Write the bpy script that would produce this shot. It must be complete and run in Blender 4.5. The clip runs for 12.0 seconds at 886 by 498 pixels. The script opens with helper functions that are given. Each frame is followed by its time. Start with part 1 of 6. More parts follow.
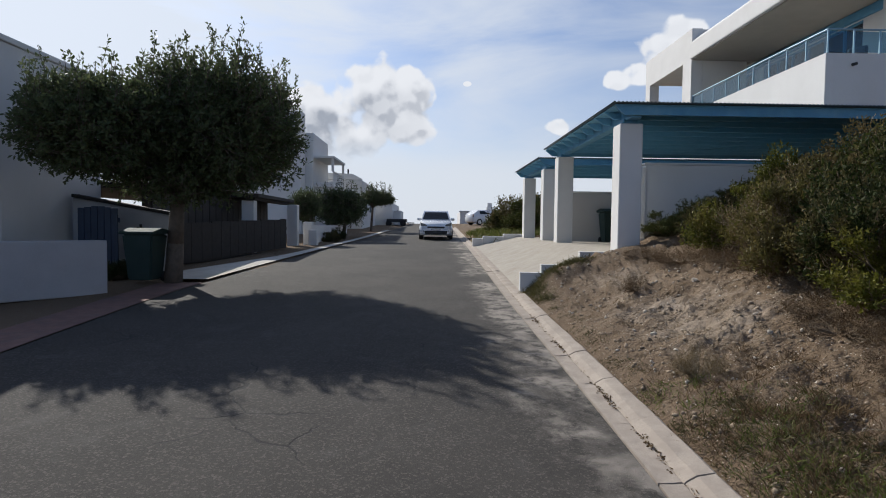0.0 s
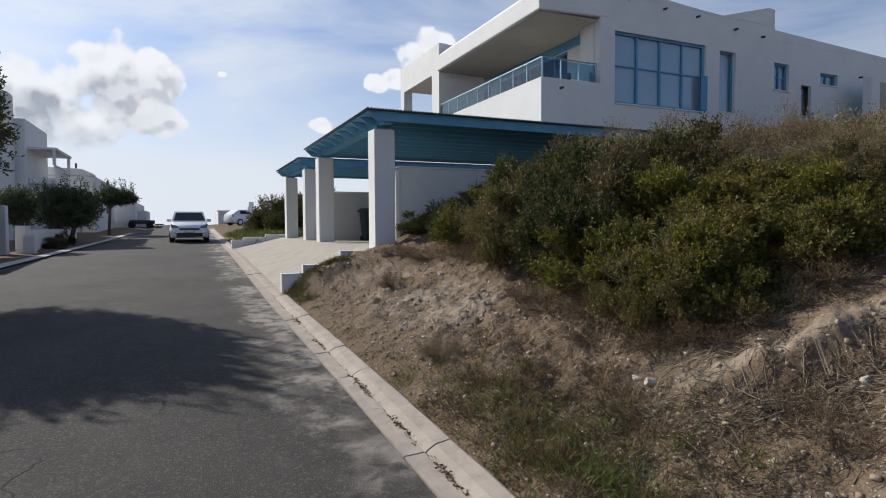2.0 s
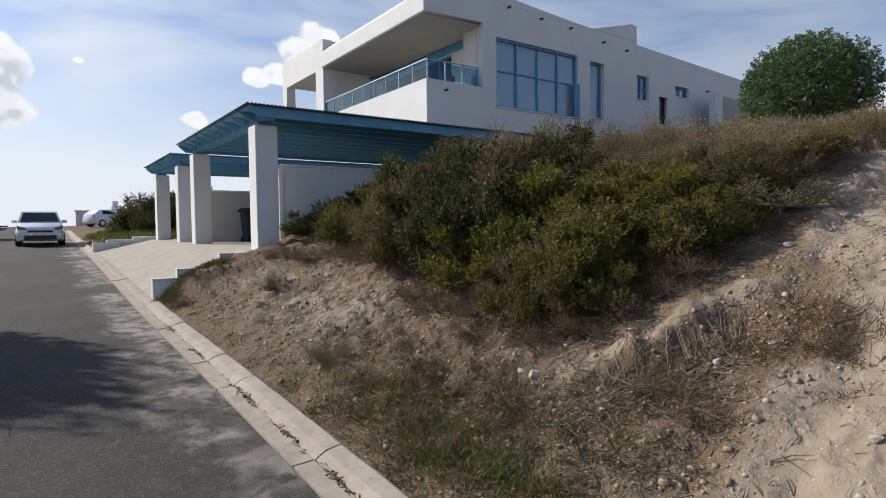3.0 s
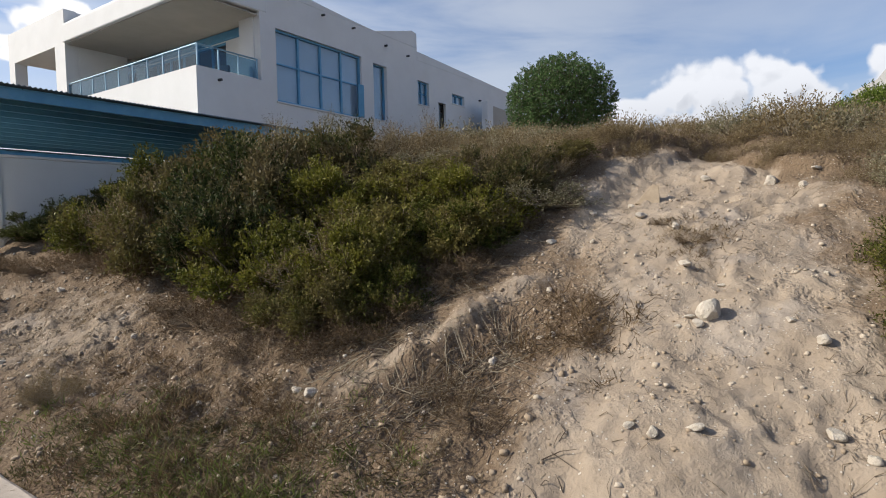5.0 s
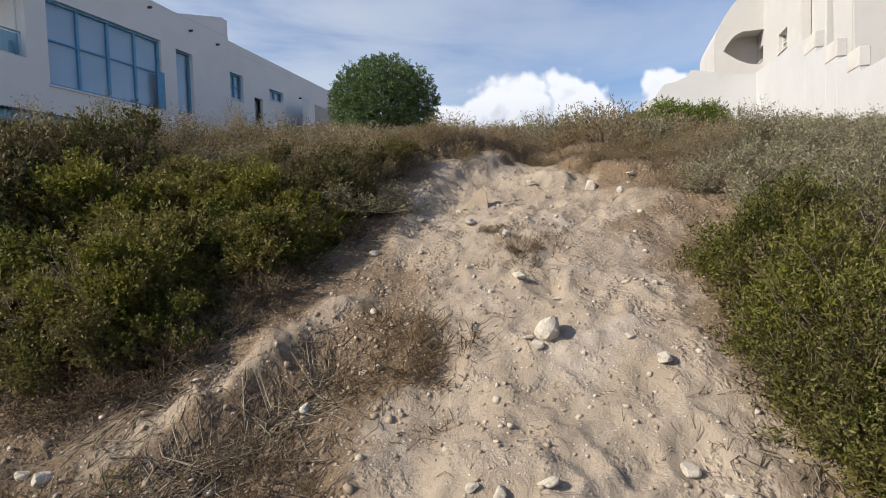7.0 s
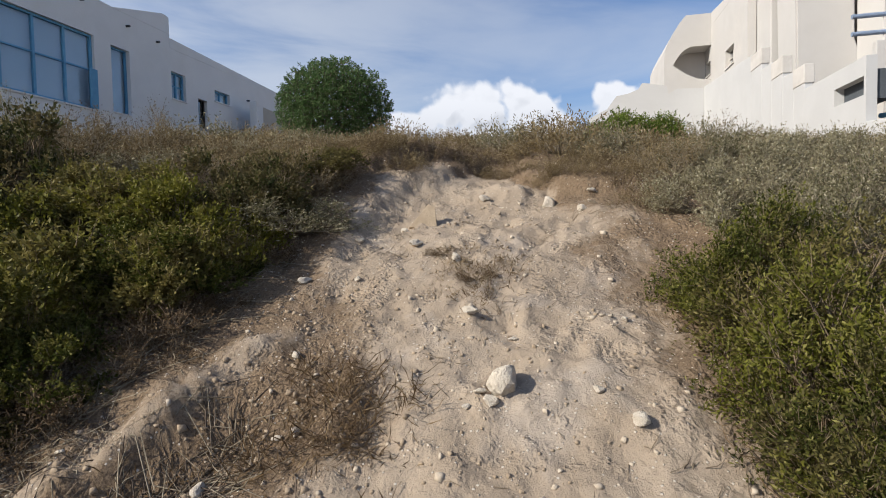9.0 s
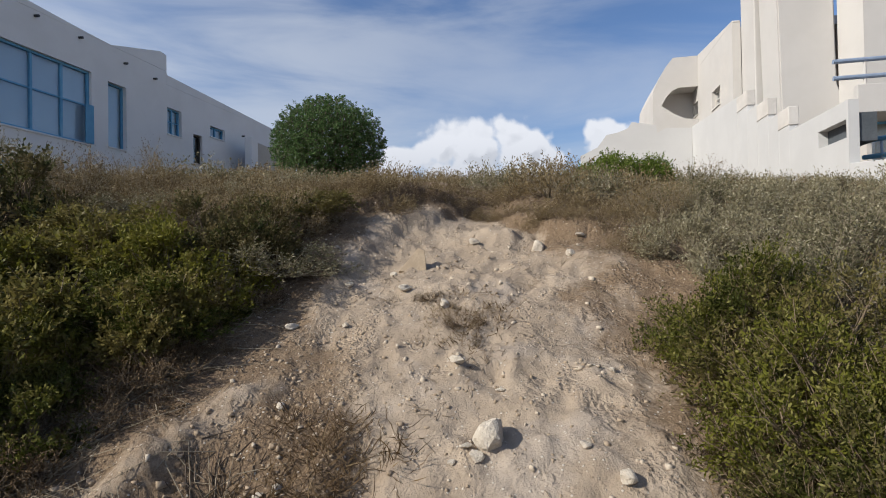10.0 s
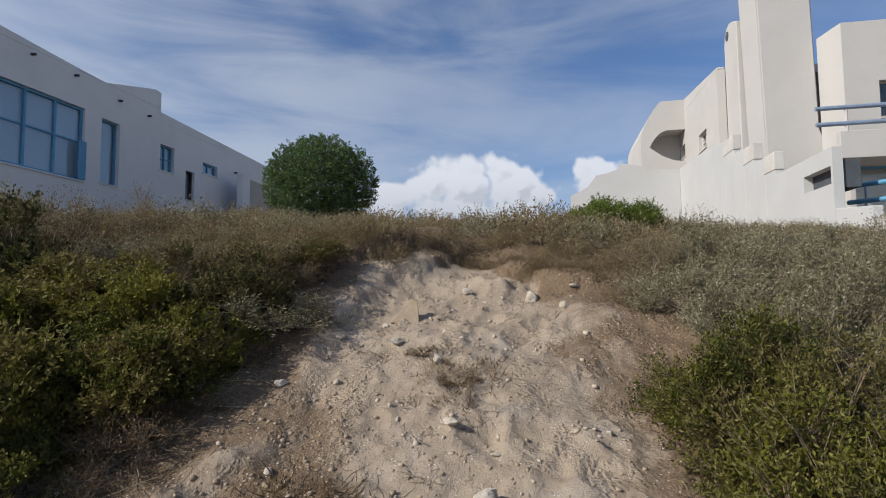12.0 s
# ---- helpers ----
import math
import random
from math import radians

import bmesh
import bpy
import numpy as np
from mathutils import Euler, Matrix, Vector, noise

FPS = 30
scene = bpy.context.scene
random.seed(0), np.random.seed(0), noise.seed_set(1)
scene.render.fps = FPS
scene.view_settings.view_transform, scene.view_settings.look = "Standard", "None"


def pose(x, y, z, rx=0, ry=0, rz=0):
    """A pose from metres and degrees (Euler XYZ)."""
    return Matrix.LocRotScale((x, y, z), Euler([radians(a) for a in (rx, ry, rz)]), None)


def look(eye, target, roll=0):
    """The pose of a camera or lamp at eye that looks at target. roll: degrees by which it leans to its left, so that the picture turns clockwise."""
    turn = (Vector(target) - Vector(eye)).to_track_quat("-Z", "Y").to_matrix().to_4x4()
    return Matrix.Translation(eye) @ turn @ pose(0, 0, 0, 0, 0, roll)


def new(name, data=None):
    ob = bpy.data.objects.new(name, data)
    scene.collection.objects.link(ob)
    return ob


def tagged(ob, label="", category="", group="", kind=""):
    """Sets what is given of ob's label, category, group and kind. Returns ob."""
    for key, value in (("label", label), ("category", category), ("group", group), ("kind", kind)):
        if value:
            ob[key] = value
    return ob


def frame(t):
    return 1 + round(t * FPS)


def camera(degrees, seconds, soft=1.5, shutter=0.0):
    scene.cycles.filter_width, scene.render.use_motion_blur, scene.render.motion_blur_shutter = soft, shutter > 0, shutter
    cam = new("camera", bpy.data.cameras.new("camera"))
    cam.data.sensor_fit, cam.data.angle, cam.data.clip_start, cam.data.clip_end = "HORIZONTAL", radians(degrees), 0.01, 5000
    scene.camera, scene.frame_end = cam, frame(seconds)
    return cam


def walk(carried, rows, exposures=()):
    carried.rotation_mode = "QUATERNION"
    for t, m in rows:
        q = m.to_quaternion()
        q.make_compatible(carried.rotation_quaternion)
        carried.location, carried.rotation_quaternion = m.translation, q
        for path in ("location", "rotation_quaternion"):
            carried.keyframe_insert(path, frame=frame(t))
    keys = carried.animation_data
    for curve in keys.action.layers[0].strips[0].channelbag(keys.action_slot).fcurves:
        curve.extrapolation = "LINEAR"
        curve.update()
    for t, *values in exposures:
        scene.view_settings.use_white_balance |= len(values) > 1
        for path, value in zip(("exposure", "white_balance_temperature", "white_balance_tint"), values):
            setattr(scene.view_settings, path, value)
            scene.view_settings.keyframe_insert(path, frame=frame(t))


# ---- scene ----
cam = camera(75.6, 12.0, 1.0)
PATH = [
    (0, (-0.271, -0.64, 1.625), (-0.231, 1.358, 1.542), 0.7),
    (0.5, (-0.241, -0.822, 1.627), (-0.033, 1.165, 1.543), 0.5),
    (1, (-0.226, -0.888, 1.661), (0.205, 1.064, 1.576), 0.3),
    (1.5, (-0.215, -0.885, 1.66), (0.44, 1.003, 1.575), -0.0),
    (2, (-0.204, -0.888, 1.659), (0.615, 0.935, 1.574), -0.3),
    (2.5, (-0.206, -0.863, 1.656), (0.782, 0.874, 1.57), -0.4),
    (3, (-0.20, -0.861, 1.661), (0.958, 0.767, 1.572), -0.6),
    (4.8, (0.11, -0.744, 1.672), (1.723, 0.435, 1.573), -1.1),
    (5, (0.162, -0.685, 1.666), (1.821, 0.428, 1.567), -1.2),
    (5.5, (0.273, -0.534, 1.7), (2.032, 0.413, 1.596), -1.3),
    (6, (0.4, -0.477, 1.7), (2.24, 0.3, 1.591), -1.5),
    (6.5, (0.629, -0.457, 1.709), (2.516, 0.199, 1.601), -1.6),
    (7, (0.835, -0.431, 1.719), (2.748, 0.142, 1.611), -1.7),
    (9, (1.427, -0.363, 1.828), (3.38, 0.057, 1.739), -1.2),
    (9.5, (1.448, -0.386, 1.872), (3.406, 0.02, 1.827), -1.0),
    (10, (1.428, -0.398, 1.92), (3.389, -0.003, 1.948), -0.9),
    (10.5, (1.403, -0.391, 1.966), (3.363, -0.006, 2.06), -0.8),
    (11, (1.407, -0.375, 1.999), (3.367, 0.0, 2.13), -0.7),
    (11.5, (1.432, -0.364, 2.031), (3.393, 0.003, 2.177), -0.6),
    (12, (1.448, -0.372, 2.059), (3.409, -0.012, 2.21), -0.5),
]
walk(cam, [(t, look(eye, target, roll)) for t, eye, target, roll in PATH],
     [(0, -0.15, 6200, 10), (2.5, 0.0, 6250, 10), (5.0, 0.25, 6500, 10), (6.5, 0.35, 6500, 10), (9.0, 0.25, 6450, 10), (10.5, 0.05, 6350, 10), (12, -0.05, 6250, 10)])

# ---- light ----
SUN_DIR = Vector((-0.89, 1.25, 1.0)).normalized()   # towards the sun
sun_data = bpy.data.lights.new("sun", "SUN")
sun_data.energy, sun_data.angle, sun_data.color = 5.0, radians(0.55), (1.0, 0.94, 0.84)
sun = new("sun", sun_data)
sun.matrix_world = look((-30, 30, 40), Vector((-30, 30, 40)) - SUN_DIR)
SKY_LEVEL = 0.095   # strength of the clear sky


class Nodes:
    """Short-hand for building a node tree."""

    def __init__(self, tree):
        self.tree = tree
        tree.nodes.clear()

    def add(self, kind, props=(), **inputs):
        n = self.tree.nodes.new(kind)
        for k, v in dict(props).items():
            setattr(n, k, v)
        for k, v in inputs.items():
            self.put(n, k, v)
        return n

    def put(self, n, key, v):
        key = key.replace("_", " ") if isinstance(key, str) else key
        s = n.inputs[int(key[1:])] if isinstance(key, str) and key[0] == "i" and key[1:].isdigit() else n.inputs[key]
        if hasattr(v, "links"):
            self.tree.links.new(v, s)
        else:
            s.default_value = v

    def math(self, op, a, b=0.0, c=0.0, clamp=False):
        n = self.add("ShaderNodeMath", {"operation": op, "use_clamp": clamp}, i0=a, i1=b, i2=c)
        return n.outputs[0]

    def noise(self, vec, scale, detail=5.0, rough=0.55, distort=0.0):
        return self.add("ShaderNodeTexNoise", Vector=vec, Scale=scale, Detail=detail, Roughness=rough, Distortion=distort).outputs[0]

    def ramp(self, f, lo, hi, a=0.0, b=1.0):
        n = self.add("ShaderNodeMapRange", {"interpolation_type": "SMOOTHSTEP"}, i0=f, i1=lo, i2=hi, i3=a, i4=b)
        return n.outputs[0]

    def mix(self, f, a, b):
        n = self.add("ShaderNodeMix", {"data_type": "RGBA"})
        self.put(n, "i0", f)
        for k, v in ((6, a), (7, b)):
            if hasattr(v, "links"):
                self.tree.links.new(v, n.inputs[k])
            else:
                n.inputs[k].default_value = (*v, 1) if len(v) == 3 else v
        return n.outputs[2]


# ---- sky ----
world = bpy.data.worlds.new("sky")
scene.world = world
world.use_nodes = True
N = Nodes(world.node_tree)
sky = N.add("ShaderNodeTexSky", {"sky_type": "NISHITA", "sun_disc": False, "sun_elevation": math.asin(SUN_DIR.z),
                                 "sun_rotation": math.atan2(SUN_DIR.x, SUN_DIR.y), "air_density": 1.0, "dust_density": 1.2, "ozone_density": 1.6})
way = N.add("ShaderNodeTexCoord").outputs["Generated"]
sep = N.add("ShaderNodeSeparateXYZ", i0=way)
az = N.math("ARCTAN2", sep.outputs[0], sep.outputs[1])
el = N.math("ARCSINE", sep.outputs[2])
flat = N.add("ShaderNodeCombineXYZ", i0=az, i1=el, i2=0.0).outputs[0]
# high thin cloud drawn out into streaks, thinning towards the zenith
stretch = N.add("ShaderNodeMapping", Vector=flat)
stretch.inputs["Rotation"].default_value = (0, 0, 0.30)
stretch.inputs["Scale"].default_value = (1.0, 4.6, 1.0)
streak = N.noise(stretch.outputs[0], 1.7, 7.0, 0.55, 0.6)
broad = N.noise(flat, 1.5, 3.0, 0.5, 0.3)
veil = N.ramp(N.math("ADD", N.math("MULTIPLY", streak, 0.6), N.math("MULTIPLY", broad, 0.5)), 0.40, 0.64)
west = N.math("MULTIPLY", N.ramp(az, 0.75, -0.55), N.ramp(az, -1.9, -0.9))
thin = N.math("MULTIPLY", N.ramp(el, 1.1, 0.35, 0.25, 1.0), N.ramp(N.math("ABSOLUTE", N.math("SUBTRACT", az, 0.4)), 2.1, 1.2, 0.3, 1.0))
veil = N.math("MULTIPLY", N.math("ADD", N.math("MULTIPLY", veil, N.math("MULTIPLY_ADD", west, 0.28, 0.62)), N.math("MULTIPLY", west, 0.36), clamp=True), thin)


def cumulus_mass(spots, da0, de0):
    """Rough bodies of heaped clouds: (azimuth, elevation, half width, half height) in radians, looked up aside by da0, de0."""
    total = None
    for a, e, w, h in spots:
        da = N.math("DIVIDE", N.math("SUBTRACT", az, a - da0), w)
        de = N.math("DIVIDE", N.math("SUBTRACT", el, e - de0), h)
        r2 = N.math("ADD", N.math("MULTIPLY", da, da), N.math("MULTIPLY", de, de))
        spot = N.math("SUBTRACT", 1.0, N.math("SQRT", r2))
        total = spot if total is None else N.math("SMOOTH_MAX", total, spot, 0.3)
    return total


def cumulus_puff(da0, de0, scale, seed):
    """Rounded billows at three sizes, about -0.5 to 0.5."""
    moved = N.add("ShaderNodeVectorMath", {"operation": "ADD"}, i0=flat, i1=(seed + da0, seed * 0.7 + de0, seed)).outputs[0]
    soft_puff = N.math("SUBTRACT", N.noise(moved, scale, 8.0, 0.52, 0.1), 0.5)
    bent = N.add("ShaderNodeVectorMath", {"operation": "MULTIPLY_ADD"}, i0=N.add("ShaderNodeTexNoise", Vector=moved, Scale=scale * 3.0, Detail=4.0).outputs[1], i1=(0.02, 0.02, 0.0), i2=moved).outputs[0]
    big = N.add("ShaderNodeTexVoronoi", {"feature": "SMOOTH_F1"}, Vector=bent, Scale=scale * 2.6, Smoothness=0.5).outputs[0]
    small = N.add("ShaderNodeTexVoronoi", {"feature": "SMOOTH_F1"}, Vector=bent, Scale=scale * 6.5, Smoothness=0.5).outputs[0]
    round_puff = N.math("MULTIPLY_ADD", N.math("SUBTRACT", 0.42, small), 0.14, N.math("MULTIPLY", N.math("SUBTRACT", 0.42, big), 0.55))
    return N.math("MULTIPLY_ADD", soft_puff, 0.9, round_puff)


CUMULUS = [(-0.202, 0.190, 0.065, 0.058), (-0.137, 0.222, 0.058, 0.055), (-0.093, 0.234, 0.052, 0.050), (-0.048, 0.228, 0.052, 0.050), (-0.014, 0.222, 0.030, 0.036), (-0.073, 0.180, 0.085, 0.052), (-0.165, 0.147, 0.095, 0.052),
           (0.308, 0.238, 0.032, 0.022), (0.342, 0.246, 0.036, 0.026), (0.370, 0.278, 0.034, 0.034), (0.412, 0.298, 0.042, 0.036), (0.215, 0.168, 0.026, 0.017), (0.058, 0.240, 0.009, 0.005),
           (1.35, 0.155, 0.11, 0.072), (1.43, 0.172, 0.11, 0.08), (1.515, 0.165, 0.085, 0.075), (1.66, 0.185, 0.055, 0.055), (1.43, 0.11, 0.24, 0.05)]
mass = cumulus_mass(CUMULUS, 0.0, 0.0)
mass_sunward = cumulus_mass(CUMULUS, -0.02, 0.03)
puff = cumulus_puff(0.0, 0.0, 11.0, 3.1)
puff_sunward = cumulus_puff(-0.008, 0.013, 11.0, 3.1)
heap = N.math("ADD", N.math("MINIMUM", mass, 0.45), puff)
solid = N.math("MULTIPLY", N.ramp(heap, 0.07, 0.29), N.ramp(el, 0.08, 0.15))
lit = N.ramp(N.math("SUBTRACT", puff, puff_sunward), -0.16, 0.06)
core = N.ramp(N.math("MULTIPLY_ADD", puff_sunward, 0.9, mass_sunward), 0.12, 0.62)
bank = N.math("MULTIPLY", N.ramp(el, 0.30, 0.0), N.ramp(N.noise(flat, 5.0, 5.0, 0.6), 0.35, 0.65, 0.55, 1.0))
hue = N.mix(0.75, sky.outputs[0], N.add("ShaderNodeVectorMath", {"operation": "MULTIPLY"}, i0=sky.outputs[0], i1=(0.78, 0.97, 1.28)).outputs[0])
blue = N.add("ShaderNodeVectorMath", {"operation": "SCALE"}, i0=hue)
blue.inputs["Scale"].default_value = SKY_LEVEL
white = N.add("ShaderNodeVectorMath", {"operation": "SCALE"}, i0=(0.80, 0.85, 0.93))
N.put(white, "Scale", N.ramp(az, 1.3, -0.9, 0.72, 1.10))
s1 = N.mix(N.math("MULTIPLY", veil, N.ramp(az, 1.5, 1.05, 0.68, 1.0)), blue.outputs[0], white.outputs[0])
s2 = N.mix(N.math("MULTIPLY", bank, N.ramp(az, 1.0, 0.2, 0.35, 0.85)), s1, white.outputs[0])
low_side = N.math("MULTIPLY", N.ramp(el, 0.22, 0.12), N.ramp(az, 0.6, 1.0, 0.0, 0.42))
deep = N.math("MULTIPLY", core, N.ramp(az, -0.17, 0.0, 0.52, 0.16))
crease = N.math("MULTIPLY", N.math("SUBTRACT", 1.0, lit), N.math("MULTIPLY_ADD", core, 0.30, 0.10))
shade = N.mix(N.math("MAXIMUM", low_side, N.math("ADD", deep, crease, clamp=True)), N.mix(N.ramp(az, 0.5, 1.0), (0.93, 0.93, 0.94), (0.75, 0.77, 0.82)), (0.36, 0.39, 0.45))
s3 = N.mix(solid, s2, shade)
# bright haze low over the land, in front of the heaped cloud
haze = N.math("MULTIPLY", N.ramp(el, 0.165, 0.08), N.ramp(az, 0.75, 0.3, 0.0, 0.8))
s3 = N.mix(haze, s3, (0.80, 0.83, 0.87))
N.add("ShaderNodeOutputWorld", Surface=N.add("ShaderNodeBackground", Color=s3, Strength=1.0).outputs[0])

# ---- materials ----
MATS = {}


def mat(name, a, b, rough=0.8, scale=3.0, fine=60.0, bump=0.15, metal=0.0, lo=0.35, hi=0.65, stain=None, stain_amt=0.0, spec=0.5, grain=0.25):
    """A surface of two mixed colours, with fine grain, stains and relief."""
    m = bpy.data.materials.new(name)
    m.use_nodes = True
    n = Nodes(m.node_tree)
    pos = n.add("ShaderNodeTexCoord").outputs["Object"]
    big = n.ramp(n.noise(pos, scale, 6.0, 0.6, 0.2), lo, hi)
    small = n.noise(pos, fine, 4.0, 0.65)
    col = n.mix(big, a, b)
    dark = [c * (1 - grain) for c in a]
    col = n.mix(n.ramp(small, 0.58, 0.34, 0.0, 0.8), col, dark)
    if stain:
        col = n.mix(n.ramp(n.noise(pos, scale * 0.37, 7.0, 0.7, 0.6), 0.5, 0.72, 0.0, stain_amt), col, stain)
    p = n.add("ShaderNodeBsdfPrincipled", Metallic=metal)
    n.put(p, "Base Color", col)
    n.put(p, "Roughness", n.ramp(small, 0.3, 0.7, max(rough - 0.1, 0.02), min(rough + 0.1, 1)))
    n.put(p, "Specular IOR Level", spec)
    if bump:
        bn = n.add("ShaderNodeBump", Strength=bump, Distance=0.01, Height=n.math("ADD", small, big))
        n.put(p, "Normal", bn.outputs[0])
    n.add("ShaderNodeOutputMaterial", Surface=p.outputs[0])
    MATS[name] = m
    return m


def leaf_mat(name, a, b, c, through_amt=0.35, rough=0.5, patch=1.6, dry=0.0):
    """Leaves: colour varies leaf by leaf and in patches, and light shines through."""
    m = bpy.data.materials.new(name)
    m.use_nodes = True
    n = Nodes(m.node_tree)
    pos = n.add("ShaderNodeTexCoord").outputs["Object"]
    rnd = n.add("ShaderNodeNewGeometry").outputs["Random Per Island"]
    obj = n.add("ShaderNodeObjectInfo").outputs["Random"]
    col = n.mix(n.ramp(n.math("MULTIPLY_ADD", n.math("SUBTRACT", obj, 0.5), 0.5, n.noise(pos, patch * 2.6, 3.0)), 0.36, 0.62), a, b)
    col = n.mix(n.ramp(rnd, 0.70, 1.0, 0.0, 0.85), col, c)
    col = n.mix(n.ramp(rnd, 0.35, 0.0, 0.0, 0.55), col, [v * 0.45 for v in a])
    wither = n.ramp(n.math("MULTIPLY_ADD", n.math("SUBTRACT", n.math("FRACT", n.math("MULTIPLY", obj, 7.31)), 0.3), 0.34, n.noise(pos, patch * 2.3, 4.0, 0.6)), 0.50, 0.74, 0.0, dry)
    col = n.mix(wither, col, (0.17, 0.125, 0.06))
    p = n.add("ShaderNodeBsdfPrincipled", Roughness=rough)
    n.put(p, "Base Color", col)
    n.put(p, "Specular IOR Level", 0.12)
    t = n.add("ShaderNodeBsdfTranslucent", Color=col)
    mixed = n.add("ShaderNodeMixShader", i0=through_amt, i1=p.outputs[0], i2=t.outputs[0])
    n.add("ShaderNodeOutputMaterial", Surface=mixed.outputs[0])
    return m


def glass_mat(name, tint, rough=0.02):
    m = bpy.data.materials.new(name)
    m.use_nodes = True
    n = Nodes(m.node_tree)
    g = n.add("ShaderNodeBsdfGlossy", Color=(0.9, 0.93, 0.96, 1), Roughness=rough)
    d = n.add("ShaderNodeBsdfTransparent", Color=(*tint, 1))
    f = n.add("ShaderNodeLayerWeight", Blend=0.5).outputs["Facing"]
    f = n.math("MULTIPLY_ADD", n.math("POWER", f, 4.0), 0.7, 0.045)
    n.add("ShaderNodeOutputMaterial", Surface=n.add("ShaderNodeMixShader", i0=f, i1=d.outputs[0], i2=g.outputs[0]).outputs[0])
    return m


PLASTER = mat("white plaster", (0.69, 0.68, 0.66), (0.64, 0.63, 0.61), 0.9, 0.7, 45, 0.12, stain=(0.62, 0.60, 0.56), stain_amt=0.35, grain=0.06)
# weathered white wall; its grey carries the tree's shade in the colour
SHADEWALL = mat("weathered plaster greyed for tree shade", (0.44, 0.43, 0.43), (0.38, 0.37, 0.37), 0.9, 0.9, 45, 0.15, stain=(0.30, 0.29, 0.28), stain_amt=0.5, grain=0.08)
CREAM = mat("warm white plaster", (0.49, 0.468, 0.44), (0.455, 0.432, 0.405), 0.9, 0.6, 45, 0.12, stain=(0.60, 0.55, 0.48), stain_amt=0.45, grain=0.06)
COOLWALL = mat("cool white plaster", (0.50, 0.495, 0.485), (0.46, 0.455, 0.445), 0.9, 0.6, 45, 0.12, stain=(0.46, 0.45, 0.43), stain_amt=0.4, grain=0.06)
STAINED = mat("stained plaster", (0.56, 0.53, 0.49), (0.47, 0.44, 0.40), 0.9, 1.6, 45, 0.12, stain=(0.30, 0.28, 0.26), stain_amt=0.7, grain=0.08)
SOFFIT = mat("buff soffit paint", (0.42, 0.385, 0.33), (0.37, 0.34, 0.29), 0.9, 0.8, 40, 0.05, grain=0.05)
BLUE = mat("weathered blue paint", (0.085, 0.27, 0.44), (0.12, 0.33, 0.50), 0.6, 4, 90, 0.12, stain=(0.22, 0.38, 0.48), stain_amt=0.5)
BLUE_DARK = mat("blue roof boards", (0.15, 0.40, 0.60), (0.18, 0.44, 0.64), 0.7, 5, 70, 0.1)
SHEET = mat("corrugated roof sheet", (0.10, 0.16, 0.21), (0.16, 0.21, 0.24), 0.55, 3, 60, 0.1, metal=0.3)
RAIL = mat("pale blue metal rail", (0.26, 0.42, 0.53), (0.22, 0.36, 0.46), 0.4, 4, 80, 0.03, metal=0.3)
# the blue in this blind paints the sky reflected by the panes
BLIND = mat("window blind with painted sky reflection", (0.42, 0.49, 0.56), (0.36, 0.43, 0.50), 0.8, 1.2, 30, 0.05, grain=0.08)
# near-black colour that paints the shade inside rooms and openings
INSIDE_SHADE = mat("painted interior shade", (0.06, 0.07, 0.08), (0.09, 0.10, 0.11), 0.9, 2, 30, 0.0)
PANE = glass_mat("window glass", (0.94, 0.97, 0.98))
RAILGLASS = glass_mat("rail glass", (0.50, 0.66, 0.74))
CONCRETE = mat("kerb concrete", (0.44, 0.37, 0.30), (0.35, 0.29, 0.235), 0.9, 5, 120, 0.4, stain=(0.20, 0.17, 0.14), stain_amt=0.5)
DRIVE = mat("pale gravel drive", (0.43, 0.385, 0.32), (0.37, 0.325, 0.265), 0.95, 3, 110, 0.9, stain=(0.30, 0.25, 0.19), stain_amt=0.6)
APRON = mat("dusty pale concrete", (0.62, 0.58, 0.51), (0.54, 0.50, 0.43), 0.95, 3, 120, 0.5, stain=(0.42, 0.37, 0.30), stain_amt=0.5)
DARKWOOD = mat("dark brown wood", (0.019, 0.016, 0.014), (0.030, 0.024, 0.021), 0.8, 6, 60, 0.2)
BARK = mat("grey-brown bark", (0.16, 0.12, 0.09), (0.10, 0.08, 0.06), 0.95, 8, 60, 0.8)
TWIG = mat("dry twig", (0.24, 0.18, 0.115), (0.14, 0.10, 0.065), 0.9, 20, 200, 0.1)
DARKTWIG = mat("dark dead root", (0.11, 0.08, 0.055), (0.07, 0.05, 0.035), 0.95, 20, 200, 0.1)
NAVY = mat("dark navy paint", (0.012, 0.028, 0.06), (0.018, 0.036, 0.07), 0.6, 4, 80, 0.1)
TWIG_GREY = mat("grey twig", (0.30, 0.25, 0.175), (0.20, 0.16, 0.105), 0.9, 20, 200, 0.1)
CLOD = mat("soil clod", (0.37, 0.285, 0.195), (0.28, 0.21, 0.14), 0.95, 20, 150, 0.4)
SLABSTONE = mat("tan slab", (0.40, 0.31, 0.21), (0.33, 0.25, 0.165), 0.9, 12, 120, 0.4)
PEBBLE = mat("tan pebble", (0.50, 0.42, 0.325), (0.40, 0.325, 0.24), 0.95, 20, 120, 0.3)
STONE = mat("pale limestone", (0.64, 0.57, 0.47), (0.54, 0.46, 0.36), 0.9, 14, 120, 0.6, stain=(0.36, 0.29, 0.22), stain_amt=0.6)
PLASTIC = mat("dark green plastic", (0.03, 0.05, 0.045), (0.035, 0.055, 0.05), 0.75, 3, 60, 0.05, spec=0.15)
RUBBER = mat("tyre rubber", (0.015, 0.015, 0.016), (0.02, 0.02, 0.02), 0.85, 10, 90, 0.1)
